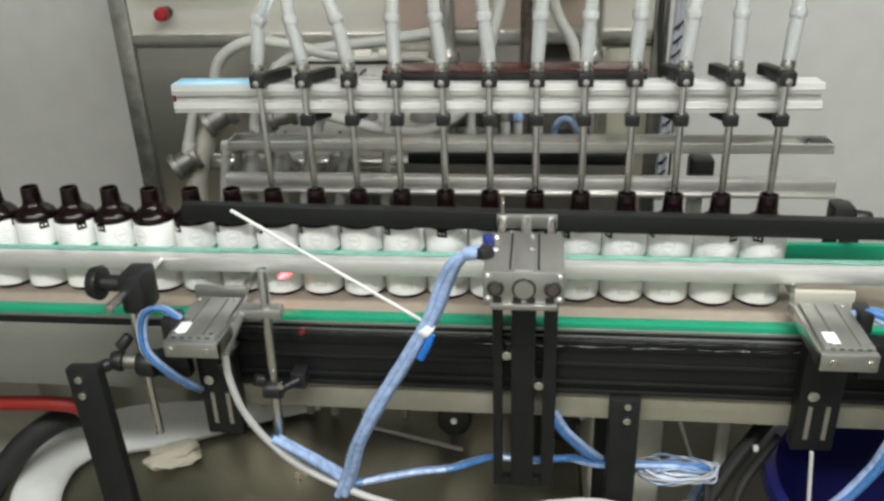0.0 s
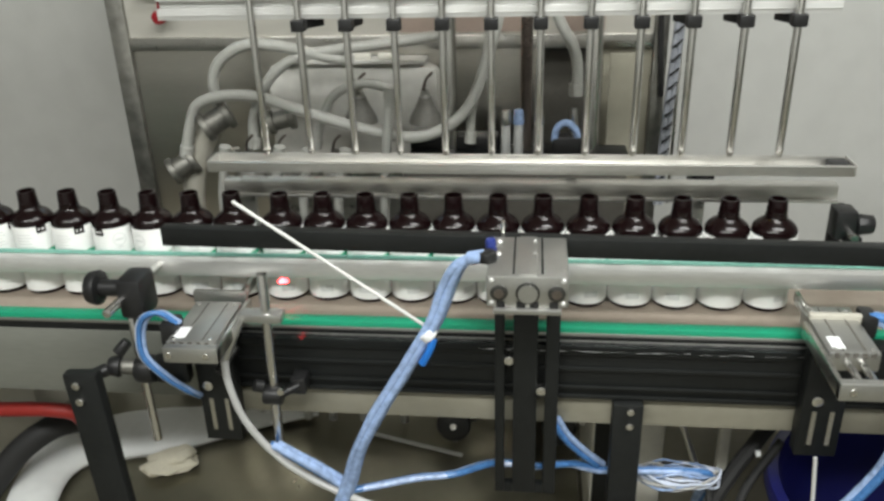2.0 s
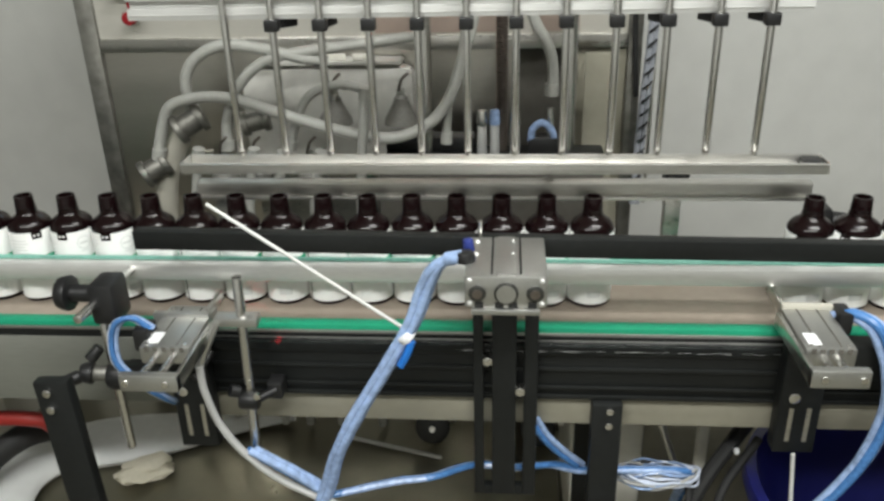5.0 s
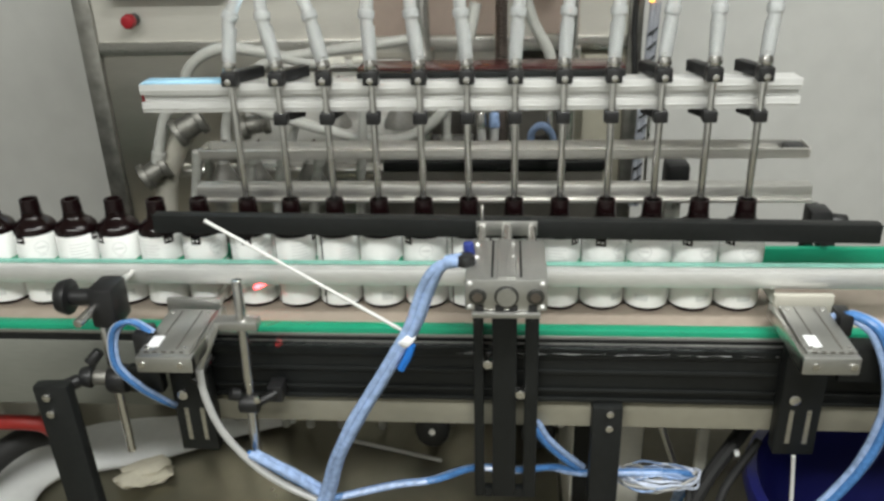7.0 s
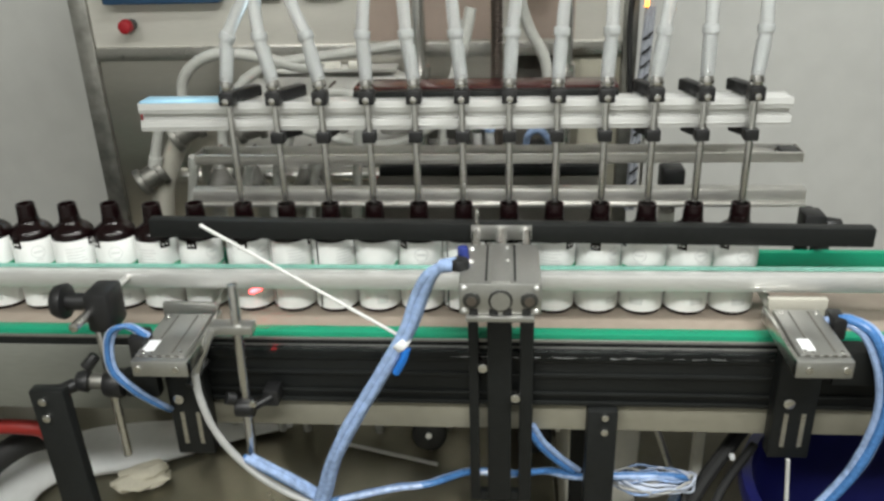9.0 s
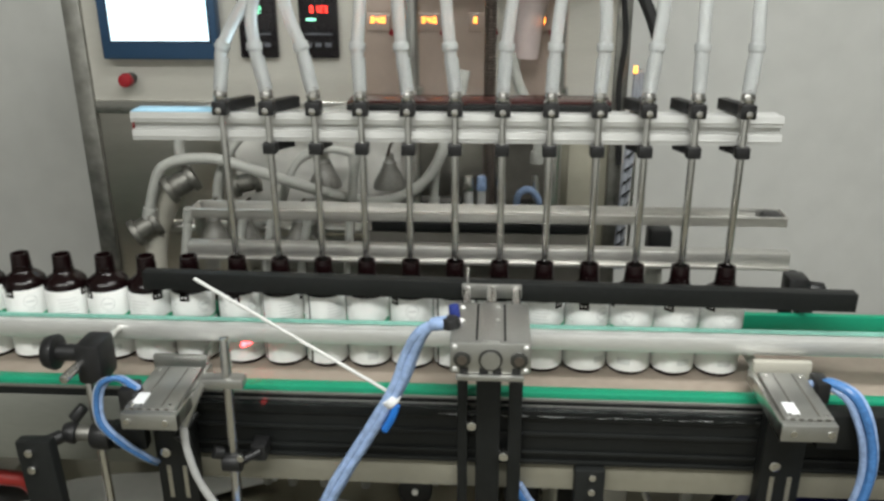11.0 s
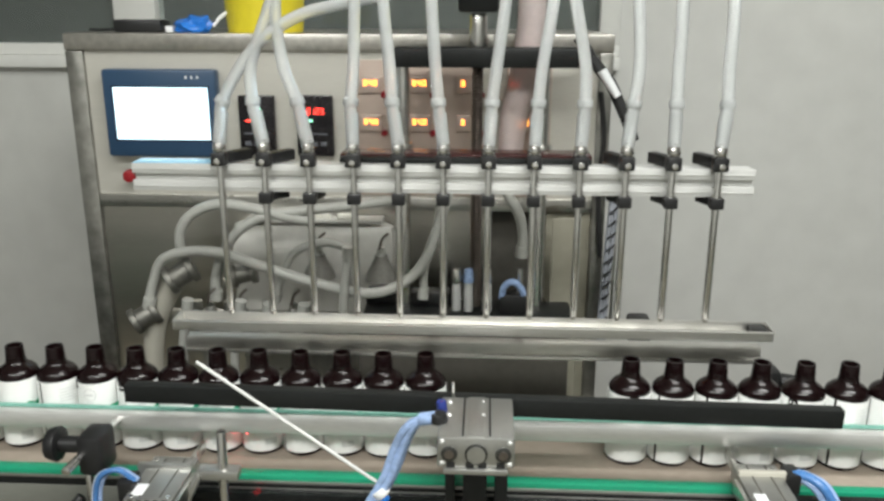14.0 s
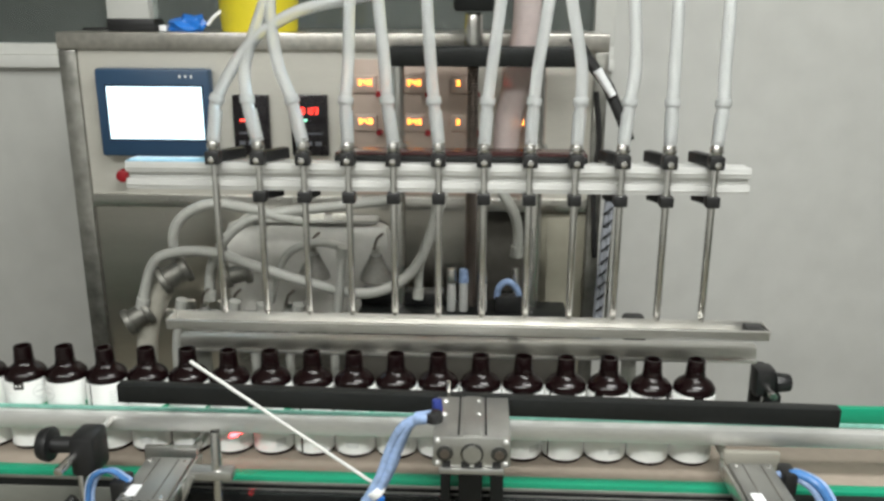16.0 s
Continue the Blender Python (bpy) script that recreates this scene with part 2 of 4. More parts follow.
def arc_patch(r, a0, a1, z0, z1, steps=24, lift=0.0006, wave=0.0):
    """A thin curved sheet on an upright cylinder round the z axis."""
    t = bmesh.new()
    rows = []
    for i in range(steps + 1):
        a = a0 + (a1 - a0) * i / steps
        w = wave * math.sin(3.0 * math.pi * i / steps)
        rows.append([t.verts.new((rr * math.sin(a), -rr * math.cos(a), z + (w if z == z1 else 0)))
                     for rr, z in ((r, z0), (r + lift, z0), (r + lift, z1), (r, z1))])
    for p, q in zip(rows, rows[1:]):
        for k in range(4):
            t.faces.new((p[k], p[(k + 1) % 4], q[(k + 1) % 4], q[k]))
    t.faces.new(rows[0])
    t.faces.new(list(reversed(rows[-1])))
    return t


def structure(name, bm, mat, label):
    return tagged(part(name, bm, mat, None, "", False), label, "", "", "structure")


# ---- room ----
structure("floor", box(-4.2, 6.2, -3.6, 4.2, -0.1, 0.0), FLOOR, "olive-grey painted workshop floor")
structure("ceiling", box(-4.2, 6.2, -3.6, 4.2, 2.8, 2.9), CEIL, "plain white ceiling of the workshop")
structure("wall_south", box(-4.2, 6.2, -3.6, -3.5, 0.0, 2.8), WALL, "off-white panel wall behind the operator side")
structure("wall_west", box(-4.2, -4.1, -3.5, 4.1, 0.0, 2.8), WALL, "off-white panel end wall")
structure("wall_east", box(6.1, 6.2, -3.5, 4.1, 0.0, 2.8), WALL, "off-white panel end wall")
structure("wall_far", box(-4.1, 6.1, 4.1, 4.2, 0.0, 2.8), WALL, "dim far wall of the room behind the glass")
WY = 1.0
north = box(-4.1, 0.36, WY, WY + 0.08, 0.0, 1.42)
box(0.36, 6.1, WY, WY + 0.08, 0.0, 2.8, bm=north)
box(-4.1, 0.36, WY, WY + 0.08, 2.3, 2.8, bm=north)
structure("wall_north", north, WALL, "off-white sandwich panel partition wall with a glazed strip")
win = thing("window_1", (-1.9, WY + 0.02, 1.42), "white-framed glazed strip in the partition wall", "", "", "structure")
for z0, z1, nm in ((1.42, 1.452, "sill"), (1.452, 1.481, "bottom_rail"), (2.27, 2.3, "top_rail")):
    part(nm, box(-4.1, 0.36, WY - (0.03 if nm == "sill" else 0.012), WY + 0.06, z0, z1, 0.003), FRAMEWHITE, win)
for x0, x1 in ((-2.3, -2.18), (-0.932, -0.822), (0.309, 0.36)):
    part("mullion", box(x0, x1, WY - 0.012, WY + 0.06, 1.481, 2.27, 0.004), FRAMEWHITE, win)
for x0, x1 in ((-4.1, -2.3), (-2.18, -0.932), (-0.822, 0.309)):
    pane = part("pane", box(x0, x1, WY + 0.02, WY + 0.026, 1.481, 2.27), GLASS, win, "grey reflecting glass pane", False)
    pane.visible_shadow = False

def wrinkled(x0, x1, ya, yb, za, zb):
    """Crumpled film lying on the top of a profile and folded down over its front edge."""
    t = bmesh.new()
    n = int((x1 - x0) / 0.006)
    rows = []
    for i in range(n + 1):
        x = x0 + (x1 - x0) * i / n
        row = []
        for k, f in enumerate((0.0, 0.25, 0.5, 0.72, 0.95, 1.0, 1.0)):
            z = za + (0.0, 0.0004, 0.0006, 0.0008, 0.0002, -0.004, zb - za)[k]
            lift = 0.0020 * max(0.0, noise.noise((x * 28, k * 0.8, 1.0))) + 0.0022 * abs(noise.noise((x * 95, k * 1.7, 5.0)))
            row.append(t.verts.new((x, ya + (yb - ya) * f + (0.0008 * noise.noise((x * 60, k, 9.0)) if k > 4 else 0.0), z + lift + 0.0008 * (k < 5))))
        rows.append(row)
    for p, q in zip(rows, rows[1:]):
        for k in range(6):
            t.faces.new((p[k], p[k + 1], q[k + 1], q[k]))
    return t


# ---- conveyor ----
X0, X1 = -3.0, 4.9
conv = thing("conveyor", (0, 0, 0.0), "long slat conveyor with brown belt and black aluminium sides", "conveyor")
part("belt", box(X0, X1, -0.0725, 0.0725, 0.876, 0.894, 0.002), BELT, conv, "brown plastic slat belt")
for y0, y1 in ((-0.0935, -0.0735), (0.0735, 0.0935)):
    part("wear_strip", box(X0, X1, y0, y1, 0.882, 0.8975, 0.003), GREEN, conv, "green plastic wear strip")
for y0, y1 in ((-0.0968, -0.0938), (0.0938, 0.0968)):
    part("edge_strip", box(X0, X1, y0, y1, 0.8845, 0.8895, 0.0008), ALUGREY, conv, "bright steel edge strip")
    part("under_strip", box(X0, X1, y0 + 0.0006, y1 - 0.0006, 0.862, 0.8843), BLACK, conv, "black strip under the edge")
for s in (-1, 1):
    y = 0.108 * s
    sp1 = part("side_profile", box(-0.46, X1, min(y, y - 0.011 * s), max(y, y - 0.011 * s), 0.790, 0.8745, 0.002), BLACK, conv, "black anodised extrusion with slots")
    part("film_and_reflection_strip", wrinkled(-0.46, X1 if s > 0 else 0.9, y - 0.0105 * s, y + 0.0046 * s, 0.8755, 0.8655), FILM, sp1, "wrinkled glossy protective film")
    if s < 0:
        fold = [(-0.05 + 0.012 * k, y - 0.0046 + 0.0012 * noise.noise((k * 0.7, 2.0, 0.0)), 0.8705 + 0.0022 * noise.noise((k * 0.55, 0.0, 7.0))) for k in range(46)]
        part("film_fold_glint", hose(fold, 1.0, 6, 3, radii=[0.0001 + 0.0016 * max(0.0, noise.noise((k * 0.83, 4.0, 1.0))) for k in range(46)]), FILMGLINT, sp1, "crumpled film edge, pale for its glints")
    part("top_rib", box(-0.46, X1, min(y - 0.0100 * s, y - 0.0085 * s), max(y - 0.0100 * s, y - 0.0085 * s), 0.8755, 0.8800, 0.0004), ALUGREY, sp1, "grey metal rib")
    for z0, z1 in ((0.862, 0.8745), (0.836, 0.843), (0.806, 0.812), (0.790, 0.797)):
        part("rib", box(-0.46, X1, min(y + 0.0002 * s, y + 0.004 * s), max(y + 0.0002 * s, y + 0.004 * s), z0, z1, 0.0012), BLACK, sp1)
    ys = 0.1005 * s
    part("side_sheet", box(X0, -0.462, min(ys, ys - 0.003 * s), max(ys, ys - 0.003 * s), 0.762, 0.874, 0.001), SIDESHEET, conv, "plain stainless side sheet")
    yb = 0.098 * s
    part("lower_beam", box(-0.46, X1, min(yb, yb - 0.022 * s), max(yb, yb - 0.022 * s), 0.737, 0.784, 0.003), CREAM, conv, "cream painted lower frame beam")


def conveyor_leg(x, y):
    bm = box(x - 0.0215, x + 0.0215, y - 0.012, y + 0.012, 0.0, 0.789, 0.003)
    leg = part("leg", bm, BLACK, conv)
    for z in (0.780, 0.755):
        part("bolt", rod((x + 0.003, y - 0.012, z), (x + 0.003, y - 0.017, z), 0.0055, bm=None, b=0.001), POLISHED, leg)
    part("foot", lathe([(0.035, 0.0), (0.035, 0.008), (0.012, 0.02)], 16, (x, y, 0)), RUBBER, leg)


for lx in (-2.2, -1.2, 0.167, 1.4, 2.6, 3.9):
    conveyor_leg(lx, -0.111)
    conveyor_leg(lx, 0.111)

rail = thing("guide_rail", (0.5, -0.045, 0.9), "rounded metal guide rail with pale teal contact strip along the bottles", "guide rail", "bottle guides")
part("profile", box(X0, X1, -0.0625, -0.043, 0.9475, 0.9745, 0.006), RAILMETAL, rail, "rounded dull metal profile")
part("contact_strip", box(X0, X1, -0.0378, -0.0345, 0.951, 0.9766, 0.0010), TEAL, rail, "pale teal contact strip")
part("backing", box(X0, X1, -0.0428, -0.0388, 0.952, 0.972, 0.001), STEEL, rail)
rail2 = thing("guide_rail", (0.5, 0.045, 0.9), "green plastic rear guide strip on a steel backing", "guide rail", "bottle guides")
part("contact_strip", box(X0, X1, 0.036, 0.048, 0.938, 0.966, 0.002), GREEN, rail2, "green plastic contact strip")
part("backing", box(X0, X1, 0.0484, 0.056, 0.942, 0.962, 0.001), ALUGREY, rail2)
for gx in (-2.4, -1.4, -0.62, 0.50, 1.5, 2.6, 3.6, 4.5):
    br = part("bracket", box(gx - 0.012, gx + 0.012, 0.0565, 0.075, 0.898, 0.975, 0.002), BLACKPLASTIC, rail2)
    part("foot_plate", box(gx - 0.012, gx + 0.012, 0.0752, 0.12, 0.898, 0.906, 0.002), BLACKPLASTIC, br)

# rear knob clamp beside the outfeed
kc = thing("guide_clamp", (0.5, 0.06, 0.9), "black plastic clamp with star knob holding the rear guide", "clamp", "guide clamps")
part("block", box(0.472, 0.504, 0.062, 0.1, 0.968, 1.014, 0.005), BLACKPLASTIC, kc)
part("knob", rod((0.5045, 0.075, 0.99), (0.53, 0.075, 0.99), 0.017, 0.014, 10, b=0.003), BLACKPLASTIC, kc)
part("stem", rod((0.49, 0.03, 0.985), (0.49, 0.11, 0.985), 0.006), POLISHED, kc)
part("post", box(0.478, 0.498, 0.101, 0.113, 0.905, 1.01, 0.002), BLACKPLASTIC, kc)

# ---- upper rear rail ----
rr2 = thing("rear_stop_rail", (0, 0.05, 0.9), "long bright aluminium angle rail behind the bottle necks", "rail")
part("upright_flange", box(-0.449, 0.461, 0.045, 0.0485, 1.036, 1.061, 0.001), TRAY, rr2)
part("top_flange", box(-0.449, 0.461, 0.0487, 0.066, 1.0585, 1.062, 0.001), TRAY, rr2)
part("lip", box(-0.449, 0.461, 0.040, 0.0448, 1.036, 1.0415, 0.001), TRAY, rr2)
for ax in (-0.42, 0.27):
    part("support", box(ax - 0.012, ax + 0.012, 0.067, 0.073, 0.906, 1.057, 0.002), STEEL, rr2)

# ---- lift column and cabinet ----
PY = 0.415
cab = thing("control_cabinet", (-0.25, 0.55, 0.0), "stainless steel control cabinet with screen and displays", "cabinet")
CX0, CX1, CTOP = -0.781, 0.263, 1.523
for x0, x1 in ((CX0, CX0 + 0.035), (CX1 - 0.026, CX1)):
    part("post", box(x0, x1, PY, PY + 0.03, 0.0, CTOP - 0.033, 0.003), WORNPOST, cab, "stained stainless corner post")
    part("post", box(x0, x1, PY + 0.37, PY + 0.4, 0.0, CTOP - 0.033, 0.003), STEEL, cab)
part("top_rail", box(CX0, CX1, PY - 0.002, PY + 0.4, CTOP - 0.0325, CTOP, 0.003), WORNTOP, cab, "stainless top frame")
part("middle_rail", box(CX0 + 0.0352, CX1 - 0.0262, PY + 0.001, PY + 0.03, 1.185, 1.21, 0.002), STEEL, cab)
part("upper_sheet", box(CX0 + 0.0352, CX1 - 0.0262, PY + 0.008, PY + 0.011, 1.2102, CTOP - 0.033), PANELSHEET, cab, "pale beige-grey matt sheet")
part("lower_sheet", box(CX0 + 0.0352, -0.135, PY + 0.012, PY + 0.015, 0.3, 1.1848), SHEET, cab)
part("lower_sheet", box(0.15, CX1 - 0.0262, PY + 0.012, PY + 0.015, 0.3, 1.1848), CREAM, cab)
part("recess_shade", box(0.0302, 0.1498, PY + 0.05, PY + 0.053, 0.3, 1.1848), DARK, cab, "dark sheet coloured as the shade in the open bay")
part("lower_sheet", box(-0.1348, 0.03, PY + 0.020, PY + 0.023, 0.3, 1.1848), SHEET, cab)
part("side_sheet", box(CX0, CX0 + 0.003, PY + 0.031, PY + 0.369, 0.1, CTOP - 0.034), SHEET, cab)
part("side_sheet", box(CX1 - 0.003, CX1, PY + 0.031, PY + 0.369, 0.1, CTOP - 0.034), SHEET, cab)
part("rear_sheet", box(CX0 + 0.03, CX1 - 0.03, PY + 0.38, PY + 0.383, 0.1, CTOP - 0.034), SHEET, cab)

hmi = part("touch_screen", box(-0.7055, -0.4850, PY - 0.022, PY + 0.007, 1.290, 1.457, 0.006), NAVY, cab, "navy bezel touch screen, lit white")
part("display", box(-0.6835, -0.5005, PY - 0.0235, PY - 0.0218, 1.3245, 1.4235), SCREEN, hmi, "glowing blank white display", False)
part("inner_frame", box(-0.6865, -0.4975, PY - 0.0228, PY - 0.0221, 1.3215, 1.4265), SMOKED, hmi, "", False)
for k in range(3):
    part("indicator", box(-0.542 + 0.011 * k, -0.5385 + 0.011 * k, PY - 0.0235, PY - 0.0222, 1.440, 1.445), STICKER, hmi, "", False)


def meter(x0, x1, z0, z1, led, digits):
    p = part("temperature_controller", box(x0, x1, PY - 0.006, PY + 0.0078, z0, z1, 0.003), SMOKED, cab, "tall black display module")
    w = (x1 - x0)
    for k in range(digits):
        cx = x0 + w * (0.35 + 0.12 * k)
        part("digit", seven(cx, PY - 0.0072, z1 - 0.030, 0.006, 0.012, k), led, p, "", False)
    part("digit_row", box(x0 + w * 0.2, x0 + w * 0.45, PY - 0.0072, PY - 0.0062, z1 - 0.05, z1 - 0.046), GREENLED if led is REDLED else REDLED, p, "", False)
    for k in range(3):
        part("key", box(x0 + w * (0.15 + 0.25 * k), x0 + w * (0.32 + 0.25 * k), PY - 0.0075, PY - 0.0062, z0 + 0.02, z0 + 0.028, 0.0004), KEYGREY, p)
    part("key_row", box(x0 + w * 0.15, x0 + w * 0.85, PY - 0.0072, PY - 0.0062, z0 + 0.042, z0 + 0.045), KEYGREY, p, "", False)


def seven(cx, y, cz, w, h, kind):
    """A seven-bar digit."""
    t = w * 0.22
    bars = {0: "abcdef", 1: "bc", 2: "abged", 3: "abgcd", 4: "fgbc"}[kind % 5]
    spots = {"a": (-w / 2, w / 2, h / 2 - t, h / 2), "g": (-w / 2, w / 2, -t / 2, t / 2), "d": (-w / 2, w / 2, -h / 2, -h / 2 + t),
             "b": (w / 2 - t, w / 2, 0, h / 2), "c": (w / 2 - t, w / 2, -h / 2, 0), "f": (-w / 2, -w / 2 + t, 0, h / 2), "e": (-w / 2, -w / 2 + t, -h / 2, 0)}
    bm = bmesh.new()
    for ch in bars:
        a0, a1, b0, b1 = spots[ch]
        box(cx + a0, cx + a1, y, y + 0.001, cz + b0, cz + b1, bm=bm)
    return bm


meter(-0.449, -0.379, 1.292, 1.408, GREENLED, 3)
meter(-0.337, -0.266, 1.292, 1.409, REDLED, 4)
part("meter_plate", box(-0.222, 0.012, PY + 0.004, PY + 0.0078, 1.215, 1.475, 0.001), PINKPANEL, cab, "tan panel of small counters")
part("meter_plate", box(0.066, 0.150, PY + 0.004, PY + 0.0078, 1.215, 1.475, 0.001), PINKPANEL, cab)
for mx, mz in ((-0.193, 1.43), (-0.10, 1.43), (-0.193, 1.357), (-0.10, 1.357), (-0.007, 1.43), (-0.007, 1.357), (0.095, 1.43), (0.095, 1.357)):
    p = part("counter", box(mx - 0.022, mx + 0.022, PY - 0.003, PY + 0.0038, mz - 0.016, mz + 0.016, 0.002), PINKPANEL, cab)
    for k in range(3 if mx < -0.05 or (mx > 0.05 and mz < 1.4) else 1):
        part("digit", seven(mx - 0.010 + 0.010 * k, PY - 0.0042, mz + 0.003, 0.0065, 0.010, (3, 4, 0)[k]), REDLED if mx > 0.05 and mz > 1.4 else AMBERLED, p, "", False)
    part("button", rod((mx + 0.026, PY + 0.0035, mz - 0.019), (mx + 0.026, PY - 0.008, mz - 0.019), 0.0065, 0.0055, 12), RED, cab, "small red push button")
eb = part("stop_button", rod((-0.668, PY + 0.007, 1.252), (-0.668, PY - 0.014, 1.252), 0.011, 0.011, 16), BLACKPLASTIC, cab)
part("button_head", rod((-0.668, PY - 0.0142, 1.252), (-0.668, PY - 0.030, 1.252), 0.014, 0.012, 16, b=0.003), RED, eb, "red mushroom stop button")

# things on the cabinet top
bk = thing("bucket", (-0.415, 0.52, CTOP), "yellow plastic bucket on the cabinet top", "bucket")
part("shell", lathe([(0.074, CTOP), (0.084, CTOP + 0.15), (0.089, CTOP + 0.15), (0.089, CTOP + 0.16), (0.081, CTOP + 0.16), (0.071, CTOP + 0.01)], 32, (-0.415, 0.52, 0)), YELLOW, bk)
sw = thing("power_adapter", (-0.647, 0.46, CTOP), "flat black power adapter on the cabinet top", "adapter")
part("case", box(-0.694, -0.60, 0.445, 0.50, CTOP, CTOP + 0.024, 0.004), BLACKPLASTIC, sw)
part("cable", hose([(-0.694, 0.47, CTOP + 0.006), (-0.73, 0.475, CTOP + 0.004), (-0.765, 0.50, CTOP + 0.004)], 0.003), RUBBER, sw)
bg = thing("blue_clip_bundle", (-0.54, 0.47, CTOP), "crumpled blue film and connectors on the cabinet top", "film")
bm = bmesh.new()
bmesh.ops.create_icosphere(bm, subdivisions=3, radius=0.02)
for v in bm.verts:
    v.co += v.normal * 0.011 * noise.noise(v.co * 90)
    v.co.x *= 1.9
    v.co.z = max(v.co.z * 1.0, -0.010)
bmesh.ops.translate(bm, vec=(-0.54, 0.47, CTOP + 0.0105), verts=bm.verts)
part("film", bm, CLIPBLUE, bg)
part("plug", box(-0.598, -0.582, 0.46, 0.475, CTOP, CTOP + 0.012, 0.002), STICKER, bg)
part("lead", hose([(-0.505, 0.47, CTOP + 0.012), (-0.49, 0.475, CTOP + 0.03), (-0.47, 0.49, CTOP + 0.045)], 0.0035), STICKER, bg)

# lift column
col = thing("lift_column", (0.01, 0.30, 0.0), "lifting column of steel guide rods between black plates", "lift column")
part("top_plate", box(-0.133, 0.188, 0.27, 0.335, 1.471, 1.504, 0.004), BLACK, col, "black top plate")
part("side_block", box(-0.195, -0.035, 0.305, 0.345, 1.0262, 1.052, 0.004), BLACKPLASTIC, col, "black block on the base")
part("skirt", box(-0.205, 0.188, 0.264, 0.272, 0.82, 1.0076, 0.002), DARK, col, "dark sheet added to darken the bay below the base plate")
part("base_plate", box(-0.195, 0.192, 0.262, 0.345, 1.008, 1.026, 0.003), BLACK, col, "black base plate")
for x in (-0.119, 0.127):
    part("guide_rod", rod((x, 0.30, 1.0262), (x, 0.30, 1.4708), 0.0115, seg=20), POLISHED, col, "polished guide rod")
sc = bmesh.new()
for k in range(88):
    z = 1.03 + k * 0.005
    rod((0.012, 0.30, z), (0.012, 0.30, z + 0.0025), 0.008, 0.0115, 14, sc)
    rod((0.012, 0.30, z + 0.0025), (0.012, 0.30, z + 0.005), 0.0115, 0.008, 14, sc)
part("lead_screw", sc, SCREW, col, "dark threaded lead screw")
part("coupling", rod((0.012, 0.30, 1.5042), (0.012, 0.30, 1.56), 0.017, 0.015, 18, b=0.002), POLISHED, col)
part("motor", box(-0.022, 0.046, 0.27, 0.335, 1.562, 1.70, 0.006), BLACK, col)
for x in (-0.10, 0.15):
    part("foot", box(x - 0.02, x + 0.02, 0.28, 0.33, 0.45, 1.0078, 0.003), STEEL, col)
air = thing("air_preparation_unit", (0.0, 0.30, 1.026), "small clear and steel air valves on the column base", "valve")
for k, x in enumerate((-0.022, 0.0, 0.035)):
    part("bowl", rod((x, 0.282, 1.0262), (x, 0.282, 1.082), 0.009, 0.008, 14, b=0.002), GREYHOSE, air)
    part("cap", rod((x, 0.282, 1.0822), (x, 0.282, 1.108), 0.0105, 0.008, 14, b=0.002), POLISHED if k != 1 else PALEBLUE, air)
bo = thing("air_hose", (0.085, 0.28, 1.026), "short blue air hose looped into a black valve block", "hose")
part("block", box(0.058, 0.108, 0.268, 0.300, 1.0262, 1.062, 0.004), BLACKPLASTIC, bo)
part("tube", hose([(0.062, 0.275, 1.055), (0.066, 0.272, 1.078), (0.082, 0.27, 1.088), (0.098, 0.272, 1.074), (0.102, 0.277, 1.055)], 0.0062), PALEBLUE, bo)
part("fitting", rod((0.095, 0.288, 1.0622), (0.095, 0.288, 1.11), 0.008, 0.006, 12), POLISHED, bo)
sp = thing("steel_guard", (0.18, 0.33, 0.45), "narrow cream steel guard beside the column", "guard")
part("plate", box(0.156, 0.21, 0.348, 0.352, 0.45, 1.19, 0.001), CREAM, sp)
cc = thing("wrapped_cable", (0.268, 0.38, 0.9), "pale blue tube bundle wrapped in a black spiral beside the cabinet", "cable")
for dx in (0.0, 0.0085):
    part("tube", hose([(0.258 + dx, 0.376, 0.90), (0.261 + dx, 0.376, 1.05), (0.268 + dx, 0.376, 1.20), (0.270 + dx, 0.372, 1.275)], 0.0056, 10), CABLEGREY, cc, "blue-grey tube")
for k in range(13):
    z = 0.925 + k * 0.0245
    x = 0.2625 + 0.010 * (z - 0.90) / 0.3
    part("wrap", hose([(x - 0.008, 0.369, z), (x, 0.3665, z + 0.007), (x + 0.007, 0.3685, z + 0.013)], 0.0019, 8), RUBBER, cc)
part("strip", box(0.2775, 0.2825, 0.375, 0.385, 0.9, 1.28, 0.001), STEEL, cc)
lamp_tip = thing("indicator_lamp", (0.272, 0.36, 1.275), "tiny amber indicator on the cable end", "lamp")
part("lens", rod((0.266, 0.362, 1.277), (0.266, 0.358, 1.287), 0.004, 0.003, 10), AMBERLED, lamp_tip)
bagp = thing("plastic_duct", (0.074, 0.37, 1.30), "wide pinkish milky plastic duct hanging behind the nozzles", "duct")
duct = hose([(0.074, 0.37, 1.300), (0.079, 0.37, 1.37), (0.092, 0.37, 1.43), (0.104, 0.37, 1.51), (0.107, 0.37, 1.58), (0.107, 0.39, 1.66), (0.107, 0.46, 1.72)], 1.0, 16, radii=(0.022, 0.026, 0.027, 0.026, 0.025, 0.025, 0.025))
part("sleeve", duct, BAGPLASTIC, bagp)
cw = thing("sensor_cable", (0.24, 0.36, 1.40), "black cable with white plug hanging off the cabinet corner", "cable")
part("cable", hose([(0.19, 0.36, 1.52), (0.222, 0.36, 1.474), (0.25, 0.355, 1.44), (0.266, 0.35, 1.408), (0.284, 0.345, 1.370), (0.296, 0.345, 1.338)], 0.0105), RUBBER, cw)
part("plug", rod((0.232, 0.342, 1.463), (0.262, 0.338, 1.418), 0.009, 0.007, 12), STICKER, cw, "white plug")
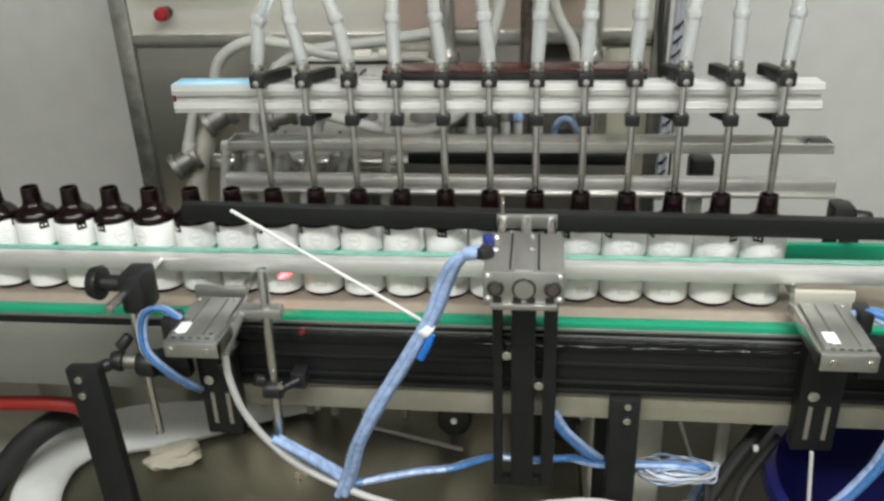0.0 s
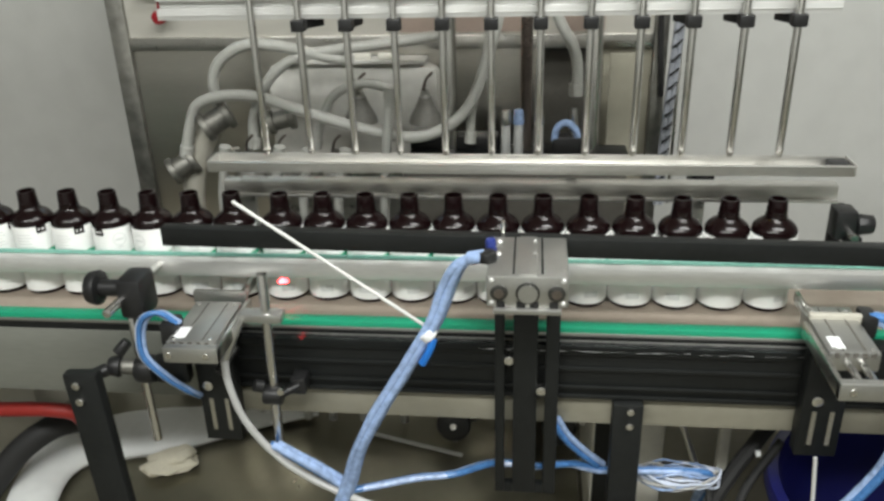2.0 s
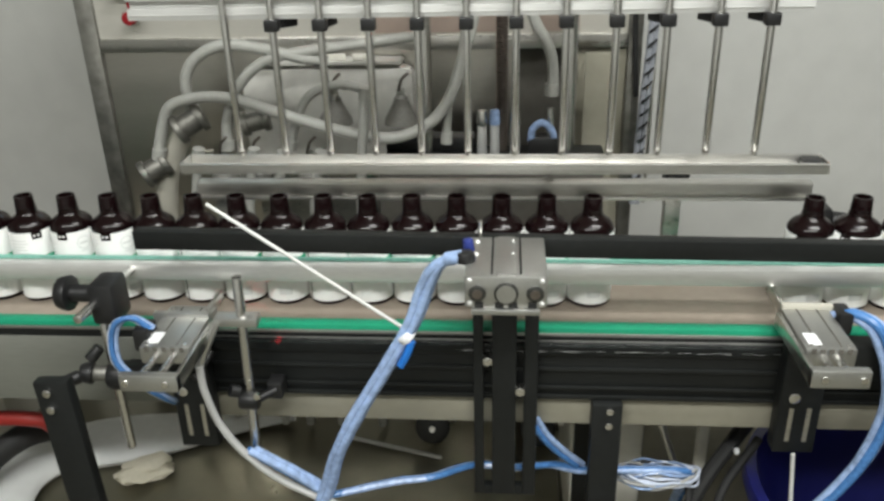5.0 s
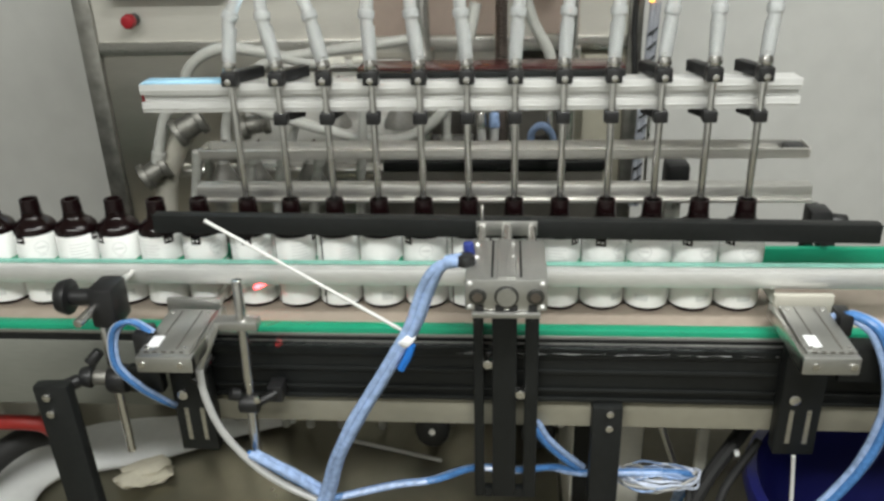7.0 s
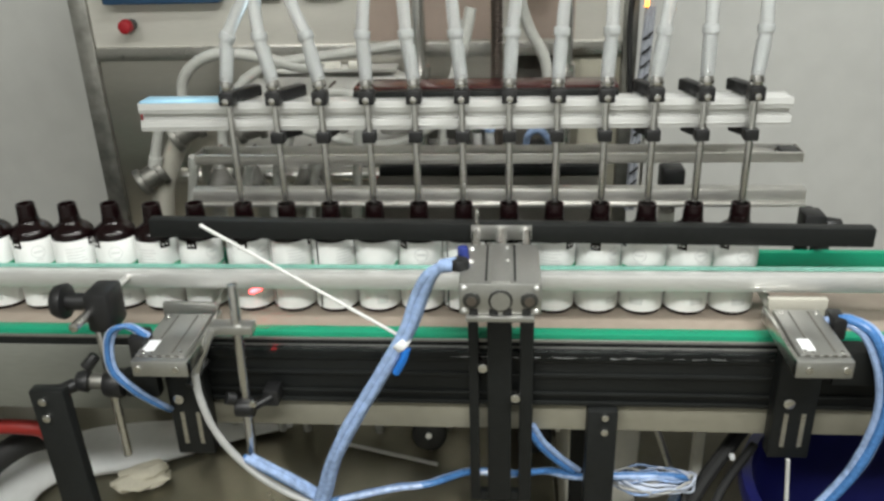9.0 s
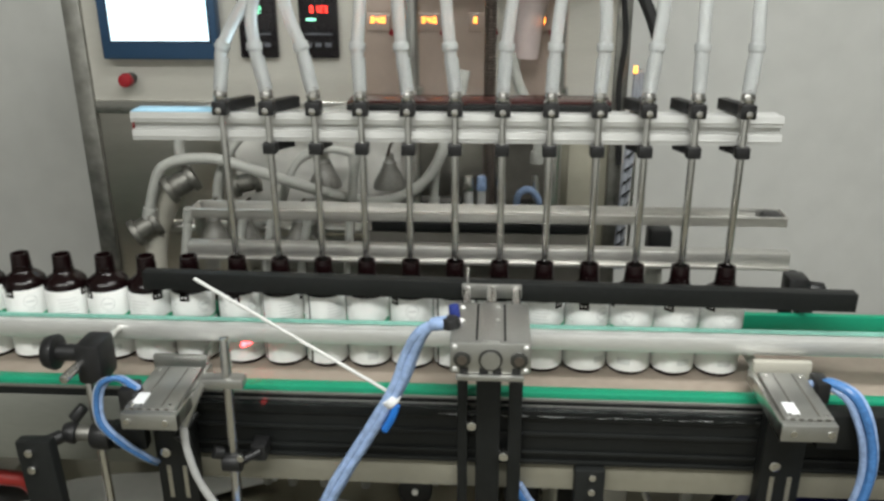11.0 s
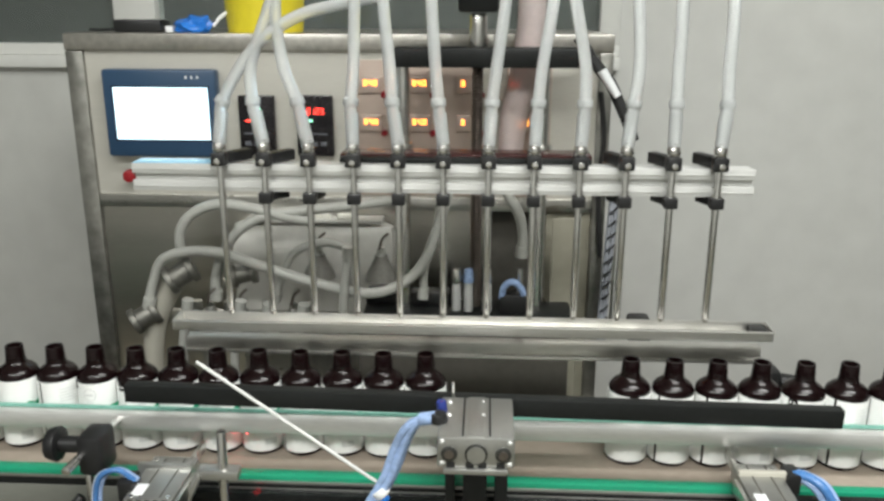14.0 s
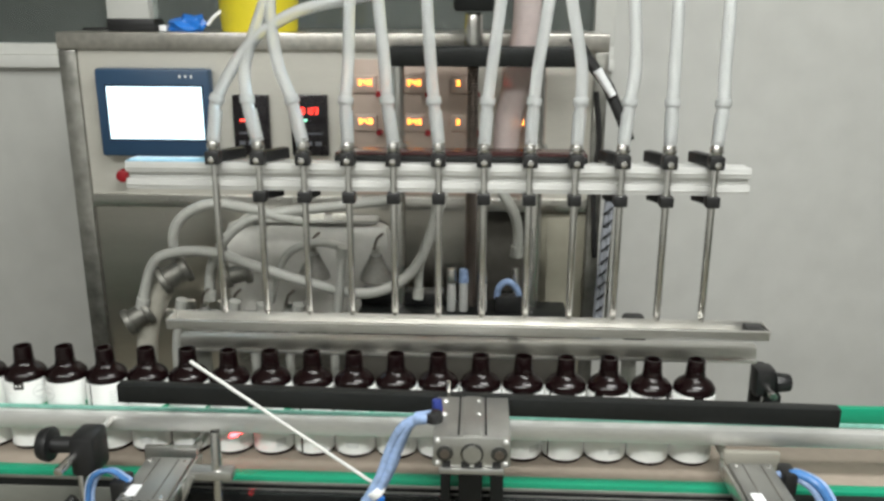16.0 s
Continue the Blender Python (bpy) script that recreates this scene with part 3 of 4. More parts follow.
part("cable", hose([(0.24, 0.40, 1.42), (0.25, 0.395, 1.33), (0.245, 0.40, 1.24), (0.255, 0.40, 1.1)], 0.005), RUBBER, cw)
jb = thing("junction_box", (0.325, 0.36, 0.9), "small black box behind the rear rail", "box")
part("case", box(0.304, 0.346, 0.30, 0.35, 0.955, 1.006, 0.008), BLACKPLASTIC, jb)
part("stand", box(0.31, 0.33, 0.33, 0.35, 0.0, 0.9548, 0.002), STEEL, jb)

# ---- pump, valves and product hoses ----
pump = thing("product_tank", (-0.30, 0.36, 0.45), "cream plastic tank with moulded grips in the machine bay", "tank")
part("shell", box(-0.475, -0.145, 0.375, 0.425, 0.96, 1.165, 0.024), TANKGREY, pump)
part("lid", box(-0.44, -0.17, 0.375, 0.42, 1.1655, 1.174, 0.003), TANKGREY, pump)
for x in (-0.29, -0.24):
    part("grip", box(x - 0.018, x + 0.018, 0.378, 0.384, 1.1742, 1.186, 0.002), TANK, pump)
part("stand", box(-0.46, -0.16, 0.375, 0.42, 0.45, 0.9598, 0.004), STEEL, pump)


def tri_clamp(name, a, c, r, label):
    t = thing(name, a, label, "valve", "pipe valves")
    a, c = Vector(a), Vector(c)
    part("pipe", rod(a, c, r, seg=20, b=0.001), DULLSTEEL, t)
    for f in (0.12, 0.88):
        m = a.lerp(c, f)
        d = (c - a).normalized() * 0.006
        part("clamp_ring", rod(m - d, m + d, r * 1.3, seg=20, b=0.002), DULLSTEEL, t)
    return t


tri_clamp("pipe_union", (-0.640, 0.275, 0.990), (-0.598, 0.295, 1.012), 0.020, "polished steel pipe union with clamp rings")
tri_clamp("pipe_union", (-0.568, 0.28, 1.072), (-0.520, 0.30, 1.098), 0.021, "polished steel pipe union with clamp rings")
tri_clamp("pipe_union", (-0.452, 0.30, 1.078), (-0.404, 0.31, 1.088), 0.017, "dull steel pipe union behind the hoses")
mani = thing("manifold", (-0.59, 0.31, 0.45), "stainless pipe manifold at the end of the machine bay", "manifold")
part("pipe", hose([(-0.625, 0.31, 0.45), (-0.622, 0.31, 0.80), (-0.615, 0.31, 0.95), (-0.585, 0.31, 1.03), (-0.552, 0.31, 1.078)], 0.020, 16), CREAMPLASTIC, mani, "bent milky plastic pipe")
part("header", rod((-0.60, 0.335, 0.985), (-0.15, 0.335, 0.985), 0.014, seg=18), STEEL, mani)
for k, x in enumerate((-0.52, -0.46, -0.385, -0.30)):
    part("outlet", rod((x, 0.30, 0.985), (x, 0.30, 1.03), 0.011, 0.009, 14), STEEL, mani)


def valve(x, y, z):
    t = thing("ball_valve", (x, y, z), "steel ball valve with lever handle on the product line", "valve", "ball valves")
    part("body", rod((x, y, z - 0.03), (x, y, z + 0.012), 0.011, 0.009, 14, b=0.002), ALUGREY, t)
    part("nut", rod((x, y, z + 0.0125), (x, y, z + 0.022), 0.008, seg=6), STEEL, t)
    part("lever", hose([(x - 0.002, y - 0.008, z + 0.020), (x + 0.004, y - 0.012, z + 0.040), (x + 0.016, y - 0.012, z + 0.052)], 0.0026, 8), SCREW, t, "dark lever")
    part("cone", lathe([(0.031, z - 0.040), (0.029, z - 0.030), (0.019, z - 0.012), (0.0122, z + 0.002), (0.0122, z + 0.006)], 18, (x, y, 0)), TANKDARK, t, "smoky conical valve skirt")


for vx in (-0.283, -0.165):
    valve(vx, 0.31, 1.117)
for vx in (-0.49, -0.43, -0.33):
    valve(vx, 0.285, 1.012)


def product_hose(pts, r=0.0115, label="milky white silicone product hose curving through the machine bay"):
    pts = [Vector(p) + Vector((0, 0, 0.5 * (0.33 - p[1]) if p[2] > 1.0 else 0.0)) for p in pts]
    pts = [p + Vector((0.022, 0, -0.018)) * min(1.0, max(0.0, (p.z - 1.0) / 0.06)) * min(1.0, max(0.0, (-0.05 - p.x) / 0.15)) for p in pts]
    t = thing("product_hose", pts[0], label, "hose", "product hoses")
    part("tube", hose(pts, r * 0.8, 12, wobble=0.05), HAZYHOSE, t)
    part("ferrule", rod(Vector(pts[0]), Vector(pts[0]) + (Vector(pts[1]) - Vector(pts[0])).normalized() * 0.02, r * 1.0, seg=14), HAZYHOSE, t)
    return t


product_hose([(-0.620, 0.285, 1.005), (-0.620, 0.285, 1.06), (-0.595, 0.28, 1.108), (-0.545, 0.275, 1.124), (-0.48, 0.27, 1.122), (-0.40, 0.265, 1.096),
              (-0.30, 0.262, 1.065), (-0.21, 0.262, 1.048), (-0.14, 0.265, 1.058), (-0.085, 0.27, 1.10), (-0.045, 0.28, 1.20), (-0.03, 0.29, 1.27)], 0.0125)
product_hose([(-0.565, 0.315, 1.10), (-0.57, 0.31, 1.16), (-0.545, 0.305, 1.20), (-0.49, 0.30, 1.222), (-0.42, 0.30, 1.215), (-0.36, 0.30, 1.20), (-0.31, 0.31, 1.195)], 0.0125)
product_hose([(-0.500, 0.30, 1.03), (-0.500, 0.30, 1.09), (-0.475, 0.30, 1.145), (-0.435, 0.30, 1.185), (-0.38, 0.30, 1.205), (-0.25, 0.31, 1.225), (-0.15, 0.32, 1.235)], 0.012)
product_hose([(-0.385, 0.30, 1.03), (-0.375, 0.295, 1.08), (-0.345, 0.29, 1.13), (-0.29, 0.29, 1.15), (-0.24, 0.295, 1.14)], 0.010)
product_hose([(0.096, 0.288, 1.11), (0.098, 0.288, 1.15), (0.09, 0.288, 1.19), (0.065, 0.285, 1.235), (0.045, 0.275, 1.29)], 0.012)
product_hose([(-0.09, 0.29, 1.03), (-0.085, 0.29, 1.10), (-0.06, 0.29, 1.17), (-0.045, 0.29, 1.25)], 0.010)
for hx, top in ((-0.535, 1.025), (-0.437, 1.025), (-0.385, 1.02), (-0.32, 1.02), (-0.236, 1.13)):
    product_hose([(hx, 0.235, top), (hx, 0.245, 0.95), (hx + 0.004, 0.245, 0.85), (hx + 0.01, 0.25, 0.62), (hx + 0.01, 0.26, 0.46)], 0.0105, "white silicone hose dropping behind the rear rail")

# ---- filling head ----
PITCH = 0.065
LIFT = 0.135
TIP = 0.985
head = thing("filling_head", (0.0, 0.03, 1.19), "moving filling head with twelve nozzles on a white beam", "filling head")
bm = box(-0.493, 0.411, 0.0185, 0.046, 1.1735, 1.2130, 0.0012)
beam = part("beam", bm, ALU, head, "white aluminium slotted beam")
for z0, z1 in ((1.1985, 1.2135), (1.1730, 1.1880)):
    part("flange", box(-0.494, 0.412, 0.0095, 0.0183, z0, z1, 0.0006), ALU, beam)
    part("bead", box(-0.494, 0.412, 0.0083, 0.0094, z0 + 0.0055, z0 + 0.0075, 0.0003), ALU, beam)
part("film_and_reflection_strip", box(-0.492, -0.372, 0.0100, 0.0455, 1.2137, 1.2152, 0.0004), SCREENBLUE, beam, "pale blue strip painting the screen's reflection on the beam end")
part("end_cap", box(-0.4985, -0.4945, 0.022, 0.034, 1.184, 1.196, 0.001), RED, beam, "red end cap")
part("carriage_plate", box(-0.190, 0.185, 0.0465, 0.100, 1.2135, 1.2245, 0.002), REDREFLECT, head, "dark polished carriage plate, tinted with the counters' red reflection")
part("carriage_front", box(-0.188, 0.183, 0.0300, 0.0463, 1.2137, 1.2215, 0.0015), BLACK, head, "black clamp strip")
for x in (-0.119, 0.127):
    part("bushing", lathe([(0.0118, -0.014), (0.018, -0.014), (0.018, 0.014), (0.0118, 0.014)], 20, (x, 0.30, 1.188)), POLISHED, head)
    part("arm", box(x - 0.010, x + 0.010, 0.0465, 0.2795, 1.180, 1.194, 0.002), STEEL, head)

HOSE_TOPS = {1: (-0.35, -0.312, -0.267, -0.25), 2: (-0.306, -0.307, -0.277, -0.262), 3: (-0.242, -0.262, -0.272, -0.26), 4: (-0.165, -0.161, -0.159, -0.16),
             5: (-0.106, -0.110, -0.119, -0.125), 6: (-0.040, -0.045, -0.051, -0.055), 7: (0.036, 0.042, 0.053, 0.06), 8: (0.101, 0.106, 0.119, 0.125),
             9: (0.166, 0.165, 0.149, 0.14), 10: (0.234, 0.240, 0.235, 0.225), 11: (0.293, 0.294, 0.295, 0.29), 12: (0.363, 0.363, 0.365, 0.36)}
for n in range(1, 13):
    x = (n - 6.5) * PITCH
    noz = part("nozzle", rod((x, 0, TIP + 0.006), (x, 0, 1.236), 0.0052, seg=14, b=0.001), POLISHED, head, "slim polished steel filling nozzle")
    part("tip", rod((x, 0, TIP), (x, 0, TIP + 0.0059), 0.0036, 0.005, 14), STEEL, noz)
    deep = 0.052 if n in (1, 2, 10, 11, 12) else 0.02
    skew = 0.035 if n <= 2 else (0.012 if n == 3 else (-0.02 if n >= 10 else 0.0))
    hb = box(x - 0.0105, x + 0.0105, -0.012, 0.0085, 1.2135, 1.2325, 0.002)
    part("holder", hb, BLACKPLASTIC, noz, "black clamp holder")
    if deep > 0.03:
        ab = box(x - 0.008, x + 0.008, 0.0088, 0.06, 1.2148, 1.231, 0.002, None, Matrix.Translation((x, 0.0088, 0)) @ Matrix.Shear("XZ", 4, (0, 0)) @ Matrix.Rotation(-math.atan2(skew, 0.05), 4, "Z") @ Matrix.Translation((-x, -0.0088, 0)))
        part("holder_arm", ab, BLACKPLASTIC, noz)
    part("screw", rod((x, -0.0122, 1.221), (x, -0.0175, 1.221), 0.0048, seg=12, b=0.001), POLISHED, noz, "bright clamp screw")
    cl = box(x - 0.0095, x + 0.0095, -0.010, 0.0088, 1.1585, 1.1745, 0.002)
    if abs(skew) > 0.01:
        box(x - 0.006, x + 0.006, 0.009, 0.045, 1.160, 1.173, 0.0015, cl, Matrix.Translation((x, 0.009, 0)) @ Matrix.Rotation(-math.atan2(skew * 1.2, 0.05), 4, "Z") @ Matrix.Translation((-x, -0.009, 0)))
    if n > 1:
        part("stop_collar", cl, BLACKPLASTIC, noz, "black stop collar")
    else:
        cl.free()
    part("fitting", lathe([(0.0075, 1.2327), (0.0095, 1.236), (0.0095, 1.243), (0.0075, 1.246), (0.0075, 1.252)], 14, (x, 0, 0)), POLISHED, noz)
    t = HOSE_TOPS[n]
    pts = [(x, 0.001, 1.240), (x * 0.5 + t[0] * 0.5, 0.004, 1.268), (t[0], 0.008, 1.305), (t[1], 0.016, 1.358), (t[2], 0.03, 1.445), (t[3], 0.07, 1.53),
           (t[3] * 0.9 + 0.02, 0.16, 1.62), (t[3] * 0.7 + 0.03, 0.30, 1.67), (t[3] * 0.6 + 0.03, 0.46, 1.66), (t[3] * 0.55 + 0.03, 0.62, 1.60)]
    if n == 1:
        pts = pts[:3] + [(-0.312, 0.016, 1.368), (-0.275, 0.022, 1.402), (-0.225, 0.03, 1.428), (-0.15, 0.05, 1.445), (-0.06, 0.10, 1.47), (0.0, 0.20, 1.52), (0.03, 0.40, 1.55)]
    hs = part("hose", hose(pts, 0.0086, 12, wobble=0.05), WHITEHOSE, noz, "milky white silicone hose")
    a, c = Vector(pts[0]), Vector(pts[2])
    part("sleeve", rod(Vector((x, 0.001, 1.2465)), Vector(pts[2]) * 0.75 + Vector((x, 0.001, 1.2465)) * 0.25, 0.0090, 0.0098, 14), WHITEHOSE, hs)
    m = Vector(pts[2])
    d = (Vector(pts[3]) - m).normalized() * 0.006
    part("band", rod(m - d, m + d, 0.0110, seg=14, b=0.002), WHITEHOSE, hs)

# ---- drip tray ----
TRAYMOVE = 0.078
tray = thing("drip_tray", (0, 0.078, 1.10), "long shallow stainless drip tray that slides under the nozzles", "drip tray")
part("floor_sheet", box(-0.44, 0.452, 0.059, 0.097, 1.0985, 1.1005, 0.0006), TRAY, tray)
part("front_wall", box(-0.44, 0.452, 0.0565, 0.0588, 1.0985, 1.1145, 0.0008), TRAY, tray)
part("rear_wall", box(-0.44, 0.452, 0.0972, 0.0995, 1.0985, 1.1145, 0.0008), TRAY, tray)
part("end_wall", box(-0.4425, -0.4402, 0.0565, 0.0995, 1.0985, 1.1145, 0.0006), TRAY, tray)
part("end_wall", box(0.4522, 0.4545, 0.0565, 0.0995, 1.0985, 1.1145, 0.0006), TRAY, tray)
part("front_lip", box(-0.44, 0.452, 0.0520, 0.0563, 1.1125, 1.1145, 0.0006), TRAY, tray)
part("drain", box(0.425, 0.451, 0.062, 0.0955, 1.1008, 1.113, 0.003), BLACKPLASTIC, tray, "black drain block")
for x in (-0.05, 0.09):
    part("slide_arm", rod((x, 0.0985, 1.096), (x, 0.29, 1.025), 0.006, seg=12), STEEL, tray)

# ---- pusher cylinder with clamp bar ----
push = thing("pusher_cylinder", (0.022, -0.16, 0.99), "aluminium twin-rod air cylinder pushing a long black clamp bar", "air cylinder")
BX0, BX1, BY0, BY1, BZ0, BZ1 = -0.027, 0.070, -0.248, -0.1335, 1.012, 1.054
body = part("body", box(BX0, BX1, BY0, BY1, BZ0, BZ1, 0.003), ALUGREY, push, "grey aluminium cylinder body")
for gx in (0.005, 0.039):
    part("groove", box(gx - 0.0013, gx + 0.0013, BY0 + 0.006, BY1 - 0.004, BZ1 - 0.001, BZ1 + 0.0006), BLACK, body, "", False)
part("ridge", box(0.011, 0.033, BY0 + 0.003, BY1 - 0.003, BZ1 - 0.001, BZ1 + 0.002, 0.001), ALUGREY, body)
for gx, gy in ((-0.015, -0.150), (0.030, -0.150), (-0.015, -0.188), (0.030, -0.188)):
    part("screw", rod((gx, gy, BZ1), (gx, gy, BZ1 + 0.003), 0.0040, 0.0016, 12), ALU, body)
for gx, r in ((-0.012, 0.0105), (0.022, 0.0145), (0.056, 0.0105)):
    ring = part("port", rod((gx, BY0, 1.032), (gx, BY0 - 0.003, 1.032), r, seg=22, b=0.001), DARKBORE, body)
    part("plug", rod((gx, BY0 - 0.0031, 1.032), (gx, BY0 - 0.0045, 1.032), r * (0.80 if r > 0.012 else 0.55), seg=20), ALUGREY if r > 0.012 else SCREW, ring)
for gx in (BX0 + 0.006, BX1 - 0.006):
    for gz in (BZ0 + 0.006, BZ1 - 0.006):
        part("stud", rod((gx, BY0, gz), (gx, BY0 - 0.002, gz), 0.0036, 0.0018, 12), ALU, body, "bright stud")
part("foot_plate", box(BX0 + 0.008, BX1 - 0.008, BY0 - 0.004, -0.113, BZ0 - 0.008, BZ0 - 0.0002, 0.002), ALUGREY, push)
for gx in (BX0 + 0.017, BX1 - 0.017, 0.014, 0.030):
    part("notch", box(gx - 0.0052, gx + 0.0052, BY0 - 0.0008, BY0 + 0.001, BZ0 + 0.0006, BZ0 + 0.0085), RUBBER, body, "", False)
post = part("bracket_post", box(0.003, 0.037, -0.128, -0.1135, 0.627, 1.003, 0.002), BLACK, push, "black slotted bracket post")
for x0, x1 in ((-0.023, -0.009), (0.048, 0.067)):
    part("bracket_side", box(x0, x1, -0.128, -0.1135, 0.627, 1.003, 0.002), BLACK, push)
for z0, z1 in ((0.627, 0.642), (0.955, 1.003)):
    part("bracket_tie", box(-0.0088, 0.0028, -0.127, -0.1145, z0, z1), BLACK, post)
    part("bracket_tie", box(0.0372, 0.0478, -0.127, -0.1145, z0, z1), BLACK, post)
for x, z in ((-0.003, 0.864), (0.0425, 0.815)):
    part("bolt", rod((x, -0.1135, z), (x, -0.134, z), 0.0075, seg=6, b=0.001), POLISHED, post, "bright hex bolt")
clampbar = part("clamp_bar", box(-0.481, 0.524, -0.0535, -0.0345, 1.0205, 1.0475, 0.0015, None, Matrix.Translation((0, 0, 1.0395)) @ Matrix.Rotation(0.0125, 4, "Y") @ Matrix.Translation((0, 0, -1.0395))), BLACK, push, "long black clamp bar")
for gx in (-0.012, 0.022, 0.056):
    part("rod", rod((gx, -0.166, 1.0385), (gx, -0.0537, 1.0385), 0.0062 if gx != 0.022 else 0.0075, seg=16), POLISHED, clampbar, "polished piston rod")
part("rod_plate", box(-0.02, 0.064, -0.058, -0.0537, 1.026, 1.047, 0.001), ALUGREY, clampbar)
part("adjust_screw", rod((-0.012, -0.056, 1.0492), (-0.012, -0.056, 1.072), 0.003, seg=10), POLISHED, clampbar)
BARMOVE = -0.070


# ---- stop gates ----
def gate(name, x0, x1, yb, yf, z0, z1, side, label, bx0, bx1, bz0):
    """Air slide whose plate and finger reach over the belt; side: which flank carries the arm."""
    t = thing(name, ((x0 + x1) / 2, (yb + yf) / 2, z0), label, "air cylinder", "stop gates")
    b = part("body", box(x0, x1, yf + 0.014, yb, z0, z1, 0.002), ALUGREY, t, "grey aluminium slide body")
    for gx in (x0 + (x1 - x0) * 0.3, x0 + (x1 - x0) * 0.72):
        part("groove", box(gx - 0.0012, gx + 0.0012, yf + 0.02, yb - 0.006, z1 - 0.001, z1 + 0.0004), DARK, b, "", False)
    part("label_plate", box(x0 + 0.006, x0 + 0.022, yf + 0.024, yf + 0.052, z1 - 0.0005, z1 + 0.0008), STICKER, b, "white type label", False)
    for gx in (x0 + 0.008, x1 - 0.008):
        for gy in (yf + 0.022, yb - 0.012):
            part("screw", rod((gx, gy, z1), (gx, gy, z1 + 0.0015), 0.003, seg=10), POLISHED, b)
    ex = x1 + 0.0015 if side > 0 else x0 - 0.0075
    sl = part("slide", box(ex, ex + 0.006, yf + 0.0005, yb + 0.016, z0 + 0.002, z1 - 0.003, 0.001), STEEL, t, "moving slide arm")
    part("end_plate", box(min(x0, ex), max(x1, ex + 0.006), yf, yf + 0.0125, z0 + 0.001, z1 - 0.001, 0.002), ALUGREY, sl)
    for gx in (x0 + 0.008, x1 - 0.008):
        part("plate_screw", rod((gx, yf, (z0 + z1) / 2), (gx, yf - 0.0015, (z0 + z1) / 2), 0.0045, seg=12), POLISHED, sl)
    for k in range(5):
        gx = x0 + (x1 - x0) * (0.15 + 0.175 * k)
        part("stop_tooth", box(gx - 0.003, gx + 0.003, yf + 0.0128, yf + 0.0138, z1 - 0.006, z1 + 0.0006), DARK, b, "", False)
    for gx in (x0 + 0.022, x1 - 0.022):
        part("rod", rod((gx, yf + 0.0125, (z0 + z1) / 2), (gx, yb - 0.01, (z0 + z1) / 2), 0.0052, seg=14), POLISHED, sl, "polished rod")
    part("cross_plate", box(x0 - (0.012 if side > 0 else 0.0), x1 + (0.0 if side > 0 else 0.018), yb + 0.0165, yb + 0.026, z0 + 0.004, z1 + 0.006, 0.001), (ALUGREY if side > 0 else CREAMPLASTIC), sl, "flat stop plate")
    fx = (x1 - 0.012) if side > 0 else (x0 + 0.001)
    part("stop_finger", box(fx, fx + 0.006, yb + 0.0262, -0.005, z0 + 0.012, z1 + 0.002, 0.0012), STEEL, sl, "thin steel stop finger")
    br = part("bracket", box(bx0, bx1, -0.140, -0.114, bz0, z0 - 0.0002, 0.002), BLACK, t, "black slotted bracket")
    for gx in (bx0 + (bx1 - bx0) * 0.3, bx0 + (bx1 - bx0) * 0.72):
        part("slot", box(gx - 0.003, gx + 0.003, -0.1412, -0.1395, bz0 + 0.02, bz0 + 0.075), STEEL, br, "", False)
    part("bolt", rod((bx0 + (bx1 - bx0) * 0.3, -0.140, z0 - 0.094), (bx0 + (bx1 - bx0) * 0.3, -0.146, z0 - 0.094), 0.008, seg=14, b=0.001), POLISHED, br)
    part("shelf", box(x0 + 0.004, x1 - 0.004, yf + 0.03, -0.1142, z0 - 0.012, z0 - 0.0002, 0.001), BLACK, t)
    return t, sl


gate_in, slide_in = gate("infeed_stop_gate", -0.454, -0.387, -0.104, -0.232, 0.906, 0.931, 1, "small air slide holding back the waiting bottles", -0.458, -0.402, 0.712)
gate_out, slide_out = gate("outfeed_stop_gate", 0.388, 0.449, -0.096, -0.228, 0.916, 0.942, -1, "small air slide stopping the row of bottles", 0.396, 0.452, 0.728)
GATEMOVE = -0.052
part("side_block", box(0.4625, 0.62, -0.145, -0.1135, 0.852, 0.905, 0.003), BLACK, gate_out, "black mounting block")

# ---- front rail clamps and stands ----
fc = thing("guide_clamp", (-0.53, -0.16, 0.95), "black plastic cross clamp with knob holding the guide rail", "clamp", "guide clamps")
part("block", box(-0.533, -0.497, -0.178, -0.128, 0.938, 0.998, 0.007), BLACKPLASTIC, fc)
part("stub", rod((-0.5335, -0.153, 0.975), (-0.566, -0.153, 0.975), 0.012, seg=18), BLACKPLASTIC, fc)
part("knob", rod((-0.5662, -0.153, 0.975), (-0.584, -0.153, 0.975), 0.026, 0.022, 12, b=0.004), BLACKPLASTIC, fc)
part("rail_pin", rod((-0.528, -0.218, 0.970), (-0.524, -0.058, 0.966), 0.0062, seg=14, b=0.001), POLISHED, fc, "steel rail pin")
part("upright_rod", rod((-0.532, -0.150, 0.716), (-0.532, -0.150, 0.9398), 0.0065, seg=14, b=0.001), POLISHED, fc, "steel upright rod")
lower = part("lower_block", rod((-0.540, -0.151, 0.843), (-0.510, -0.151, 0.843), 0.021, 0.021, 18, b=0.006), BLACKPLASTIC, fc)
part("collar", rod((-0.5405, -0.153, 0.846), (-0.560, -0.155, 0.848), 0.0115, seg=18, b=0.001), DULLSTEEL, lower, "dull steel collar")
part("knob", rod((-0.5602, -0.157, 0.849), (-0.578, -0.160, 0.851), 0.017, 0.013, 12, b=0.003), BLACKPLASTIC, lower)
part("grip", rod((-0.566, -0.150, 0.866), (-0.552, -0.140, 0.882), 0.009, 0.008, 12, b=0.002), BLACKPLASTIC, lower)
